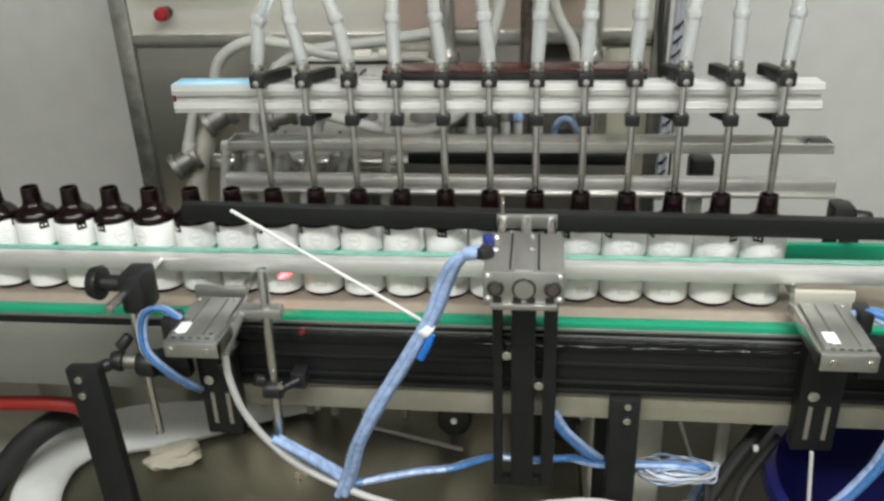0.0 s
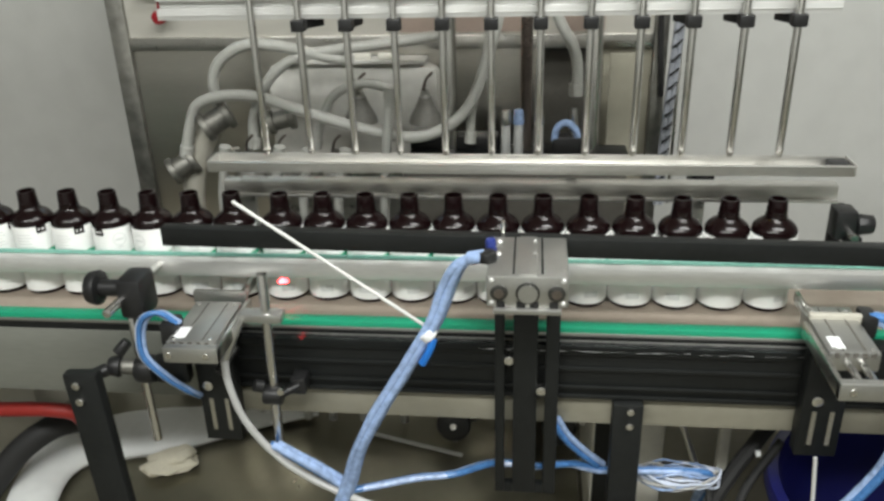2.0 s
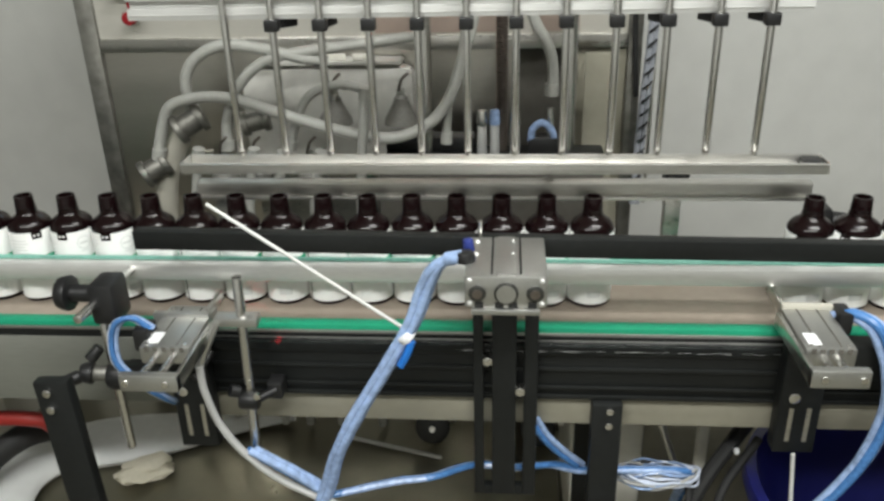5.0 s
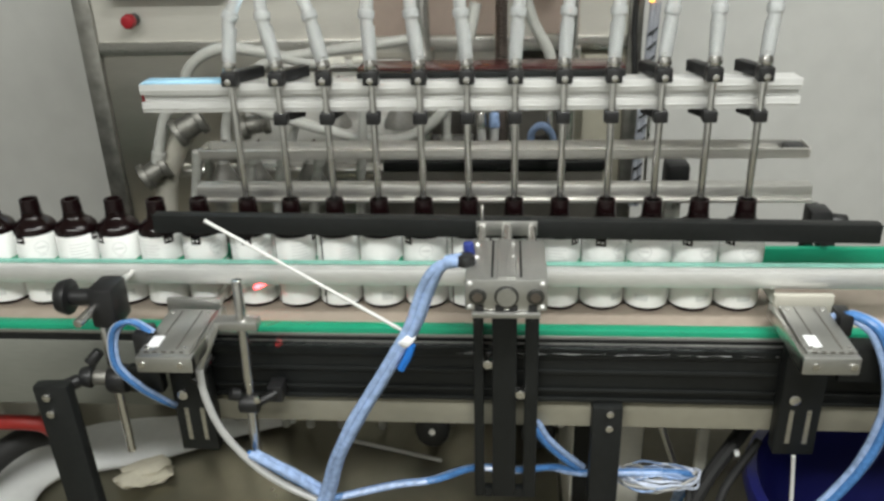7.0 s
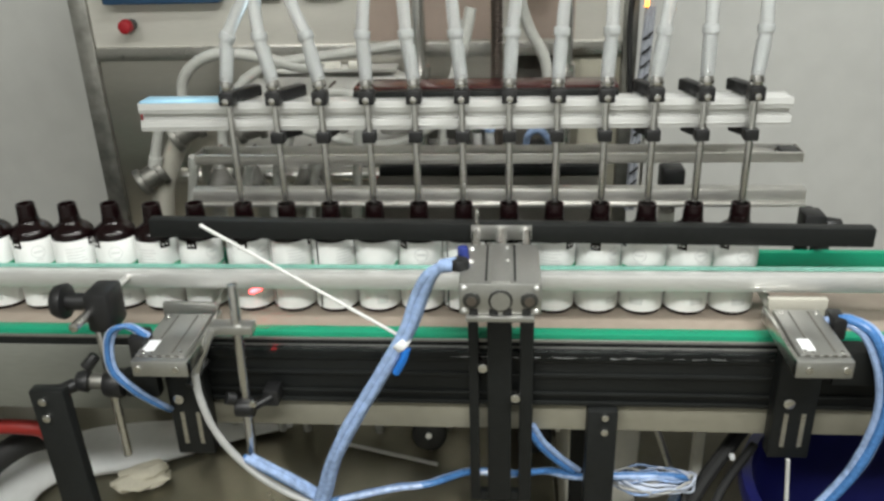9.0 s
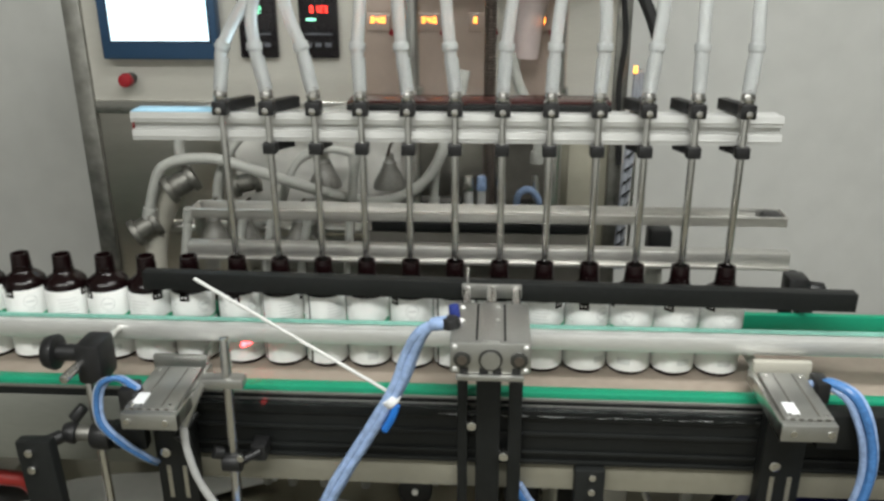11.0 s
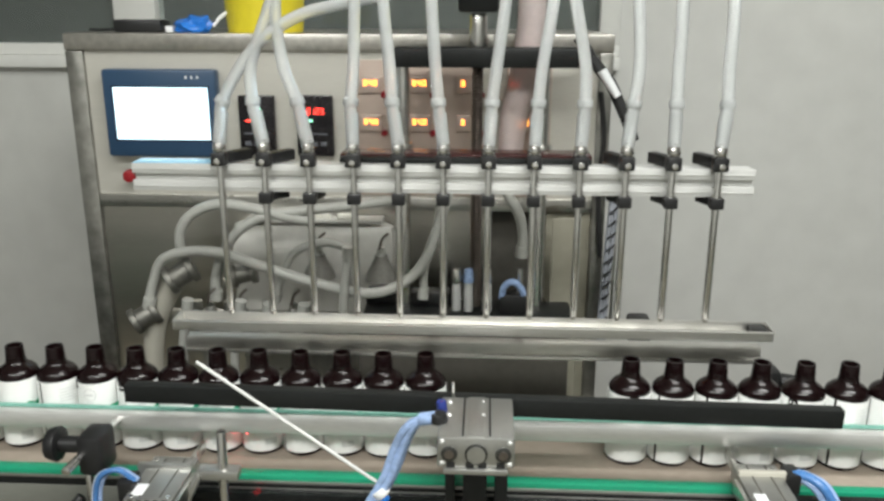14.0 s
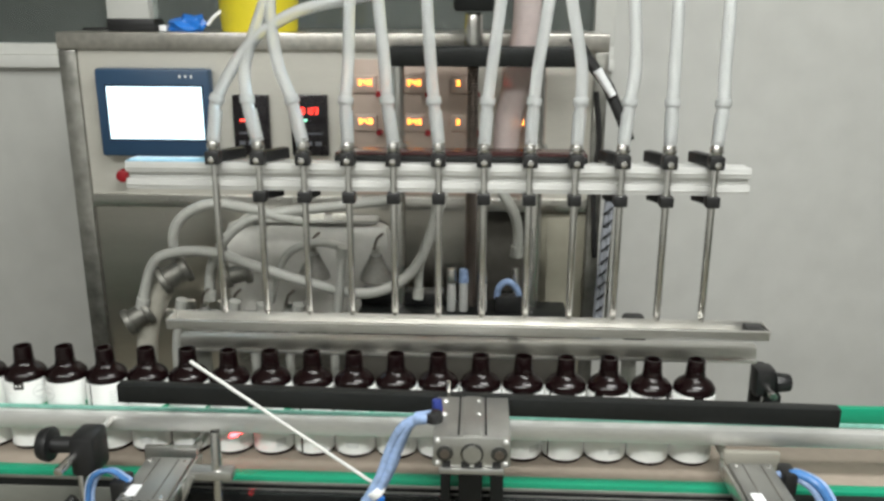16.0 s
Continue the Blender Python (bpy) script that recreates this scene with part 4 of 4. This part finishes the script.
part("arm", box(-0.5095, -0.4588, -0.162, -0.142, 0.826, 0.866, 0.004), BLACK, lower)
fp = thing("bracket_post", (-0.595, -0.2, 0.0), "black flat bracket post with two bolts", "post")
part("bar", box(-0.620, -0.570, -0.21, -0.19, 0.0, 0.867, 0.004, None, Matrix.Translation((-0.599, 0, 0.864)) @ Matrix.Rotation(-0.03, 4, "Y") @ Matrix.Translation((0.599, 0, -0.864))), BLACK, fp)
for z in (0.851, 0.824):
    part("bolt", rod((-0.600, -0.21, z), (-0.600, -0.215, z), 0.006, seg=14, b=0.001), POLISHED, fp, "bright bolt")
part("tie_rod", rod((-0.578, -0.165, 0.848), (-0.602, -0.19, 0.846), 0.010, seg=14), BLACKPLASTIC, fp)
st = thing("sensor_stand", (-0.338, -0.153, 0.71), "steel rod sensor stand with cross clamps", "stand")
part("rod", rod((-0.341, -0.153, 0.715), (-0.334, -0.153, 1.002), 0.0072, seg=16, b=0.001), POLISHED, st, "polished rod")
cl2 = part("clamp", box(-0.372, -0.312, -0.164, -0.142, 0.930, 0.944, 0.002), ALUGREY, st, "aluminium cross clamp")
part("strap", hose([(-0.368, -0.160, 0.937), (-0.380, -0.167, 0.912), (-0.397, -0.172, 0.874)], 0.006, 8), ALUGREY, cl2)
part("sensor", rod((-0.406, -0.178, 0.858), (-0.3905, -0.140, 0.877), 0.006, seg=12), BLACKPLASTIC, cl2, "black fibre sensor tip")
lowc = part("lower_clamp", rod((-0.352, -0.158, 0.81), (-0.325, -0.158, 0.81), 0.014, seg=14, b=0.002), BLACKPLASTIC, st)
part("knob", rod((-0.362, -0.165, 0.83), (-0.352, -0.160, 0.825), 0.009, seg=12), BLACKPLASTIC, lowc)
part("pin", rod((-0.325, -0.158, 0.812), (-0.306, -0.140, 0.815), 0.006, seg=12), BLACKPLASTIC, lowc)
part("pin_head", rod((-0.322, -0.170, 0.826), (-0.322, -0.175, 0.826), 0.005, seg=10), POLISHED, lowc)
part("mount", box(-0.318, -0.296, -0.142, -0.1125, 0.800, 0.826, 0.003), BLACKPLASTIC, st)

beam_data = bpy.data.lights.new("sensor_and_reflection_light", "SPOT")
beam_data.energy, beam_data.color, beam_data.spot_size, beam_data.spot_blend, beam_data.shadow_soft_size = 17.0, (1.0, 0.03, 0.04), radians(8.5), 0.8, 0.001
beam_ob = new("sensor_and_reflection_light", beam_data)
beam_ob.matrix_world = look((-0.385, -0.128, 0.8795), (-0.347, -0.033, 0.927))

reflection_data = bpy.data.lights.new("sensor_and_reflection_light", "SPOT")
reflection_data.energy, reflection_data.color, reflection_data.spot_size, reflection_data.spot_blend, reflection_data.shadow_soft_size = 9.0, (1.0, 0.03, 0.04), radians(7.0), 0.8, 0.001
reflection_ob = new("sensor_and_reflection_light", reflection_data)
reflection_ob.matrix_world = look((-0.303, -0.185, 0.935), (-0.303, -0.106, 0.8765))

# ---- air tubes and cables in front ----


def tubes(name, pts, r, n, mat, label, category="hose", group="air hoses", spread=1.0):
    t = thing(name, pts[0], label, category, group)
    for k in range(n):
        a = 2 * math.pi * k / n + 0.6
        off = Vector((math.cos(a), 0.7 * math.sin(a), 0.4 * math.cos(a + 1))) * r * 1.15 * spread * (0 if n == 1 else 1)
        part("tube", hose([Vector(p) + off + Vector((noise.noise((i * 1.7, k, 0)), noise.noise((i, k * 2.0, 3)), 0)) * r * 0.5 * (n > 1) for i, p in enumerate(pts)], r, 10, wobble=0.12), mat[k % len(mat)], t)
    return t


blue = tubes("air_hose_bundle", [(-0.036, -0.195, 1.056), (-0.062, -0.195, 1.042), (-0.080, -0.188, 1.008), (-0.098, -0.184, 0.955), (-0.138, -0.181, 0.881), (-0.182, -0.18, 0.804),
                                 (-0.215, -0.18, 0.735), (-0.232, -0.18, 0.68), (-0.246, -0.18, 0.640)], 0.0060, 4,
             [PALEBLUE, PALETUBE, PALEBLUE, PALEBLUE], "bundle of blue air hoses wrapped in clear film")
part("tie", rod((-0.111, -0.184, 0.939), (-0.103, -0.184, 0.930), 0.0128, seg=16, b=0.002), STICKER, blue, "white cable tie")
part("tail", hose([(-0.100, -0.19, 0.93), (-0.106, -0.192, 0.912), (-0.116, -0.192, 0.893)], 0.0055, 8), CLIPBLUE, blue, "bright blue tube end")
fitt = thing("air_fitting", (-0.03, -0.17, 1.04), "black and blue push-in elbow on the cylinder", "fitting")
part("elbow", rod((-0.024, -0.180, 1.0542), (-0.0255, -0.180, 1.071), 0.0075, 0.0065, 14, b=0.002), BLUEPLASTIC, fitt)
part("collar", rod((-0.0275, -0.205, 1.052), (-0.0275, -0.205, 1.066), 0.0125, 0.0105, 16, b=0.003), BLACKPLASTIC, fitt)
part("socket", rod((-0.030, -0.205, 1.059), (-0.052, -0.200, 1.053), 0.0088, seg=14, b=0.002), PALEBLUE, fitt)

tubes("air_hose_bundle", [(-0.244, -0.172, 0.652), (-0.21, -0.165, 0.655), (-0.178, -0.160, 0.661), (-0.13, -0.152, 0.668), (-0.084, -0.15, 0.675), (-0.025, -0.108, 0.665), (0.04, -0.105, 0.66),
                          (0.095, -0.078, 0.645), (0.138, -0.075, 0.633), (0.212, -0.075, 0.636), (0.265, -0.075, 0.638), (0.30, -0.07, 0.63), (0.31, -0.04, 0.59), (0.305, 0.0, 0.50), (0.30, 0.05, 0.3)], 0.0047, 5,
      [PALEBLUE, BLUEHOSE, PALEBLUE, PALEBLUE, BLUEHOSE], "blue air hoses tied along the frame", spread=1.1)
tubes("air_hose", [(0.064, -0.107, 0.75), (0.082, -0.10, 0.715), (0.108, -0.085, 0.675), (0.138, -0.075, 0.643)], 0.0048, 2, [PALEBLUE, BLUEHOSE], "short blue air hose joining the bundle")
tubes("air_hose_bundle", [(-0.449, -0.185, 0.94), (-0.470, -0.188, 0.957), (-0.492, -0.19, 0.950), (-0.503, -0.19, 0.925), (-0.503, -0.19, 0.887), (-0.482, -0.180, 0.848), (-0.462, -0.160, 0.812), (-0.4605, -0.14, 0.792), (-0.461, -0.12, 0.775)], 0.0038, 3,
      [PALEBLUE, PALETUBE, BLUEHOSE], "blue air hoses looping from the infeed gate")
part("fitting", box(-0.470, -0.4485, -0.20, -0.165, 0.912, 0.945, 0.004), BLACKPLASTIC, gate_in, "black push-in fitting")
part("fitting", box(0.4525, 0.472, -0.14, -0.105, 0.918, 0.950, 0.004), BLACKPLASTIC, gate_out, "black push-in fitting")
tubes("air_hose_bundle", [(-0.345, -0.168, 0.730), (-0.30, -0.172, 0.705), (-0.262, -0.172, 0.678), (-0.235, -0.172, 0.655)], 0.006, 3,
      [PALEBLUE, BLUEHOSE, PALEBLUE], "blue air hoses running down to the tie point")
tubes("sensor_conduit", [(-0.396, -0.176, 0.876), (-0.394, -0.178, 0.84), (-0.381, -0.178, 0.785), (-0.352, -0.175, 0.730), (-0.31, -0.175, 0.688), (-0.25, -0.178, 0.655), (-0.19, -0.18, 0.632),
                         (-0.10, -0.175, 0.608), (0.0, -0.15, 0.602), (0.08, -0.14, 0.610), (0.14, -0.14, 0.615), (0.22, -0.14, 0.60), (0.28, -0.1, 0.58), (0.30, -0.02, 0.4), (0.31, 0.0, 0.2)], 0.0055, 1, [GREYHOSE], "pale grey sensor conduit sagging below the conveyor")
tubes("air_hose_bundle", [(0.456, -0.12, 0.938), (0.474, -0.13, 0.945), (0.50, -0.15, 0.932), (0.52, -0.165, 0.88), (0.523, -0.172, 0.82), (0.505, -0.175, 0.745), (0.468, -0.178, 0.68), (0.43, -0.18, 0.63), (0.42, -0.15, 0.5)], 0.0062, 3,
      [PALEBLUE, PALEBLUE, BLUEHOSE], "blue air hoses curving down from the outfeed gate")
mrod = thing("marker_rod", (-0.110, -0.176, 0.940), "thin white plastic rod tied to the hose bundle", "rod")
ROD_DOWN, ROD_UP = Vector((-0.264, 0.046, 0.138)), Vector((-0.262, 0.026, 0.172))
part("rod", hose([Vector((-0.110, -0.176, 0.940)) + ROD_DOWN * k for k in (1.0, 0.5, 0.0)], 0.0025, 10), WHITEROD, mrod)

# ---- below the conveyor ----
tb = thing("machine_base", (-0.4, 0.2, 0.0), "worn stainless machine base plate on a steel frame", "machine base")
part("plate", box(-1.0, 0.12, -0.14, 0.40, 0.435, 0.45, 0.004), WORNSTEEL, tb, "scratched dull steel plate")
for x in (-0.96, 0.08):
    for y in (-0.11, 0.37):
        part("leg", box(x - 0.02, x + 0.02, y - 0.02, y + 0.02, 0.0, 0.4348, 0.002), STEEL, tb)
wh = thing("white_hose_coil", (-0.7, 0.2, 0.45), "thick white plastic hose lying in a curve on the base plate", "hose")
coil = hose([(-0.80, -0.13, 0.5), (-0.86, -0.05, 0.5), (-0.885, 0.05, 0.5), (-0.860, 0.130, 0.5), (-0.79, 0.170, 0.5), (-0.70, 0.195, 0.5), (-0.61, 0.224, 0.5), (-0.51, 0.252, 0.5), (-0.41, 0.272, 0.5)], 1.0, 18, radii=(0.04, 0.045, 0.052, 0.066, 0.074, 0.072, 0.055, 0.030, 0.008))
for vert in coil.verts:
    vert.co.z = 0.4515 + max(0.0, (vert.co.z - 0.468) * 0.36)
part("tube", coil, COILWHITE, wh)
stick = thing("thin_rod", (-0.2, 0.19, 0.45), "thin pale plastic rod lying on the base plate", "rod")
part("rod", rod((-0.30, 0.225, 0.4555), (-0.10, 0.165, 0.4555), 0.004, seg=10), WHITEROD, stick)
coil2 = thing("coiled_hose", (0.258, -0.066, 0.615), "loosely coiled pale blue air hose tied below the frame", "hose", "air hoses")
for k in range(11):
    part("loop", hose([(0.258 + (0.064 - 0.004 * (k % 4)) * math.cos(q), -0.066 + (0.013 + 0.005 * (k % 3)) * math.sin(q), 0.612 + 0.0018 * k + 0.006 * math.sin(q * 2 + 1.7 * k) + 0.003 * math.sin(q * 5 + k)) for q in [2 * math.pi * i / 20 for i in range(21)]], 0.0021, 8), (PALETUBE, GREYHOSE, PALEBLUE, PALETUBE)[k % 4], coil2)
gl = thing("work_glove", (-0.66, 0.08, 0.45), "crumpled cream cotton rag on the base plate", "rag")
bm = bmesh.new()
bmesh.ops.create_icosphere(bm, subdivisions=4, radius=0.05)
for v in bm.verts:
    v.co += v.normal * 0.022 * noise.noise(v.co * 32) + v.normal * 0.008 * noise.noise(v.co * 90)
    v.co.x *= 1.15
    v.co.z = max(v.co.z * 0.42, -0.015)
bmesh.ops.transform(bm, matrix=Matrix.Translation((-0.652, 0.098, 0.465)) @ Matrix.Rotation(0.55, 4, "Z") @ Matrix.Diagonal((0.95, 0.62, 0.9, 1)), verts=bm.verts)
part("cloth", bm, CLOTH, gl)
for hx, hy in ((-0.118, 0.21), (0.085, 0.21)):
    k = thing("levelling_wheel", (hx, hy, 0.45), "black round hand wheel under the machine", "wheel", "hand wheels")
    part("rim", rod((hx, hy, 0.500), (hx, hy - 0.02, 0.505), 0.034, 0.034, 20, b=0.006), BLACKPLASTIC, k)
    part("hub", rod((hx, hy - 0.0202, 0.505), (hx, hy - 0.026, 0.507), 0.006, seg=14), STEEL, k)
    part("stem", rod((hx, hy + 0.012, 0.502), (hx, hy + 0.012, 0.4505), 0.01, seg=10), STEEL, k)
rh = thing("red_hose", (-1.1, 0.1, 0.62), "red rubber hose running behind the conveyor", "hose")
part("tube", hose([(-1.9, -0.02, 0.62), (-1.2, -0.02, 0.645), (-0.895, -0.02, 0.660), (-0.785, -0.02, 0.664), (-0.748, -0.01, 0.645), (-0.738, 0.0, 0.59), (-0.735, 0.02, 0.52), (-0.735, 0.03, 0.466)], 0.013, 12), REDHOSE, rh)
dk = thing("dark_patch_tube", (-0.86, 0.02, 0.45), "thick black tube added for a dark patch beside the base plate", "hose")
part("tube", hose([(-0.79, 0.10, 0.56), (-0.85, 0.05, 0.57), (-0.92, 0.0, 0.52), (-0.99, -0.06, 0.40), (-1.03, -0.1, 0.2), (-1.04, -0.1, 0.02)], 0.023, 14), RUBBER, dk)
cr = thing("white_crate", (-1.15, 0.28, 0.0), "white plastic crate standing behind the conveyor", "crate")
part("shell", box(-1.55, -0.98, 0.2, 0.52, 0.0, 0.60, 0.01), CREAMPLASTIC, cr)
bx = thing("drive_box", (0.30, 0.22, 0.0), "cream drive housing under the conveyor", "housing")
part("case", box(0.14, 0.27, 0.12, 0.40, 0.30, 0.70, 0.008), TANK, bx)
part("door", box(0.29, 0.60, 0.30, 0.33, 0.10, 0.66, 0.006), CREAM, bx)
part("edge_post", box(0.36, 0.378, 0.10, 0.118, 0.0, 0.70, 0.002), TANK, bx)
part("strut", rod((0.262, 0.05, 0.69), (0.345, 0.0, 0.46), 0.0055, seg=12), STEEL, bx)
part("strut_head", box(0.245, 0.268, 0.035, 0.06, 0.655, 0.70, 0.004), BLACKPLASTIC, bx)
bc = thing("black_cables", (0.36, -0.05, 0.6), "thick black cables sagging toward the drum", "cable")
part("cable", hose([(0.52, 0.06, 0.705), (0.43, 0.02, 0.685), (0.37, -0.03, 0.645), (0.33, -0.06, 0.60), (0.30, -0.08, 0.54)], 0.012, 10), RUBBER, bc)
part("cable", hose([(0.42, -0.02, 0.66), (0.36, -0.07, 0.60), (0.35, -0.10, 0.55), (0.38, -0.12, 0.50), (0.36, -0.1, 0.4)], 0.007, 10), RUBBER, bc)
part("cable", hose([(0.31, -0.05, 0.62), (0.31, -0.09, 0.56), (0.34, -0.11, 0.50)], 0.006, 10), RUBBER, bc)
part("clip", box(0.376, 0.384, -0.05, -0.040, 0.650, 0.658, 0.002), STICKER, bc)
dr = thing("plastic_drum", (0.63, -0.08, 0.0), "dark blue open plastic drum standing on the floor", "drum")
part("shell", lathe([(0.18, 0.0), (0.20, 0.02), (0.205, 0.20), (0.212, 0.22), (0.205, 0.24), (0.220, 0.58), (0.236, 0.59), (0.240, 0.605), (0.236, 0.62), (0.220, 0.62), (0.213, 0.60), (0.205, 0.08), (0.0005, 0.07)], 44, (0.632, -0.08, 0)), BLUEDEEP, dr)
part("liner", lathe([(0.19, 0.30), (0.19, 0.33), (0.10, 0.38), (0.02, 0.37)], 30, (0.632, -0.08, 0)), DARK, dr, "dark sack in the drum")
part("stick", rod((0.421, -0.152, 0.735), (0.448, -0.17, 0.42), 0.0028, seg=10), WHITEROD, dr, "white plastic stick leaning in the drum")

# ---- bottles ----
ZB = 0.894


def bottle():
    t = thing("bottle", (0, 0, ZB), "amber plastic bottle with white printed label, open neck", "bottle", "bottles on the conveyor")
    prof = [(0.026, 0.0), (0.0300, 0.0012), (0.0313, 0.004), (0.0315, 0.009), (0.0315, 0.1160), (0.0311, 0.1200), (0.0297, 0.1238), (0.0270, 0.1275), (0.0232, 0.1308), (0.0190, 0.1335), (0.0160, 0.1360), (0.0147, 0.1385),
            (0.0151, 0.1402), (0.0151, 0.1416), (0.0140, 0.1424), (0.0140, 0.146), (0.0144, 0.147), (0.0138, 0.149), (0.0141, 0.152), (0.0135, 0.154), (0.0133, 0.1630), (0.0127, 0.1645),
            (0.0100, 0.1645), (0.0096, 0.155), (0.0096, 0.140), (0.024, 0.128), (0.0285, 0.116), (0.0285, 0.006), (0.022, 0.004)]
    bd = part("body", lathe(prof, 28, (0, 0, ZB)), AMBER, t, "dark amber body and neck")
    lb = arc_patch(0.0316, -3.08, 3.08, 0.007, 0.1150, 44)
    bmesh.ops.translate(lb, vec=(0, 0, ZB), verts=lb.verts)
    lab = part("label", lb, LABEL, t, "white paper label")

    def patch(name, a0, a1, z0, z1, mat, steps=10, wave=0.0, lift=0.0005):
        q = arc_patch(0.0322 + (0.0003 if mat is AMBER else 0), a0, a1, z0, z1, steps, lift, wave)
        bmesh.ops.translate(q, vec=(0, 0, ZB), verts=q.verts)
        part(name, q, mat, lab)
    patch("print_band", -0.9, 1.5, 0.070, 0.0745, PRINTGREEN, 16, 0.0015)
    patch("print_band", 1.75, 2.65, 0.070, 0.0765, PRINTGREEN, 10, 0.002)
    ring = bmesh.new()
    for i in range(20):
        a, c = 2 * math.pi * i / 20, 2 * math.pi * (i + 1) / 20
        vs = []
        for ang, k in ((a, 1.0), (c, 1.0), (c, 0.86), (a, 0.86)):
            u, w = 0.32 * k * math.cos(ang), 0.0105 * k * math.sin(ang)
            vs.append(ring.verts.new((0.0324 * math.sin(u), -0.0324 * math.cos(u), ZB + 0.0965 + w)))
        ring.faces.new(vs)
    part("print_ring", ring, PRINTGREY, lab)
    patch("print_line", -0.2, 0.2, 0.0950, 0.0980, PRINTGREY, 6)
    patch("print_line", -0.16, 0.16, 0.083, 0.0845, PRINTGREY, 6)
    patch("bar_code", 1.35, 1.85, 0.016, 0.030, PRINTGREY, 8)
    patch("bar_code", -0.3, 0.3, 0.018, 0.028, PRINTGREY, 8)
    for k in range(5):
        patch("print_line", -2.2, -1.35 - 0.08 * (k % 3), 0.082 + 0.005 * k, 0.0836 + 0.005 * k, PRINTGREY, 8)
    patch("dark_mark", -1.12, -0.68, 0.1045, 0.1170, AMBER, 6)
    for a in (-1.0, -0.83):
        patch("print_dot", a - 0.045, a + 0.045, 0.1085, 0.1115, LABEL, 3, 0, 0.0012)
    return t


first = bottle()
TURNS = {-5: 100, -4: 95, -3: 38, -2: -20, -1: 20, 0: 8, 1: 15, 2: 5, 3: -8, 4: 10, 5: 45, 8: 12, 9: 2, 10: -12, 11: 85, 12: 25}
rng = random.Random(4)
BOTTLES = {}
for n in range(12, -33, -1):
    turn = TURNS.get(n, rng.choice((0, 10, 30, 60, 95, 140, 200, 290, -25)) + rng.uniform(-12, 12))
    m = pose((n - 6.5) * PITCH, rng.uniform(-0.0012, 0.0012), ZB, 0, 0, turn)
    ob = first if n == 12 else copy_thing(first, m)
    if n == 12:
        ob.matrix_basis = m
    BOTTLES[n] = (ob, m.copy())

# ---- ceiling lamps ----
for lx, ly in LAMPS:
    fix = thing("ceiling_lamp", (lx, ly, 2.8), "long white fluorescent ceiling lamp", "lamp", "ceiling lamps")
    part("housing", box(lx - 0.68, lx + 0.68, ly - 0.19, ly + 0.19, 2.775, 2.7995, 0.004), FRAMEWHITE, fix)


# ---- movement ----
def run(start, speed, dist, x):
    """Rows of a constant run of dist metres with a short start and stop."""
    lag = 0.034
    t = dist / speed + 2 * lag
    rows = [(start, x), (start + 2 * lag, x + speed * lag)]
    k = start + 0.5
    while k < start + t - 0.3:
        rows.append((k, x + speed * (k - start - lag)))
        k += 0.4
    return rows + [(start + t - 2 * lag, x + dist - speed * lag), (start + t, x + dist)]


def motions():
    step = 12 * PITCH
    v = 0.266
    for n, (ob, m) in BOTTLES.items():
        if n >= 1:
            keys = [(0.0, 0.0)] + run(1.93, v, 4.1, 0.0)
        elif n >= -11:
            keys = [(0.0, 0.0)] + run(2.835, v, step, 0.0) + run(11.655, v, 1.4, step)
        else:
            keys = [(0.0, 0.0)] + run(2.835, v, step - 0.009, 0.0) + run(12.565, v, step + 0.009, step - 0.009)
        keys = [k for k in keys if k[0] < 16.0]
        if n >= 1:
            keys.append((16.0, v * (16.0 - 1.964)))
        elif n >= -11:
            keys.append((16.0, step + v * (16.0 - 11.689)))
        else:
            keys.append((16.0, 2 * step))
        walk(ob, [(t, Matrix.Translation((d, 0, 0)) @ m) for t, d in keys])
    b = head.location.copy()
    up = [(0.0, 0), (1.06, 0.014), (1.2, 0.032), (1.3, 0.088), (1.42, LIFT), (6.68, LIFT), (6.8, 0.111), (6.9, 0.068), (7.0, 0.012), (7.1, -0.008), (7.25, -0.016), (7.5, -0.0195), (7.95, -0.020),
          (10.5, 0.014), (10.82, 0.018), (10.92, 0.034), (11.0, 0.059), (11.1, 0.108), (11.2, LIFT), (16.0, LIFT)]
    walk(head, [(t, pose(b.x, b.y, b.z + d)) for t, d in up])
    b2 = tray.location.copy()
    tr = [(0.0, 0), (1.52, 0), (1.74, -TRAYMOVE), (6.22, -TRAYMOVE), (6.46, 0), (11.27, 0), (11.5, -TRAYMOVE), (16.0, -TRAYMOVE)]
    walk(tray, [(t, pose(b2.x, b2.y + d, b2.z)) for t, d in tr])
    ba = [(0.0, 0), (1.55, 0), (1.75, BARMOVE), (6.33, BARMOVE), (6.52, 0), (11.3, 0), (11.5, BARMOVE), (16.0, BARMOVE)]
    walk(clampbar, [(t, pose(0, d, 0)) for t, d in ba])
    q0, q1 = Matrix.Identity(3).to_quaternion(), ROD_DOWN.rotation_difference(ROD_UP)
    b3 = mrod.location.copy()
    walk(mrod, [(t, Matrix.LocRotScale(b3, q1 if d else q0, None)) for t, d in ba])
    gi = [(0.0, 0), (2.76, 0), (2.9, GATEMOVE), (5.85, GATEMOVE), (6.0, 0), (12.45, 0), (12.6, GATEMOVE), (15.6, GATEMOVE), (15.75, 0), (16.0, 0)]
    walk(slide_in, [(t, pose(0, d, 0)) for t, d in gi])
    go = [(0.0, 0), (1.78, 0), (1.92, GATEMOVE), (4.95, GATEMOVE), (5.1, 0), (11.5, 0), (11.65, GATEMOVE), (14.75, GATEMOVE), (14.9, 0), (16.0, 0)]
    walk(slide_out, [(t, pose(0, d, 0)) for t, d in go])


motions()
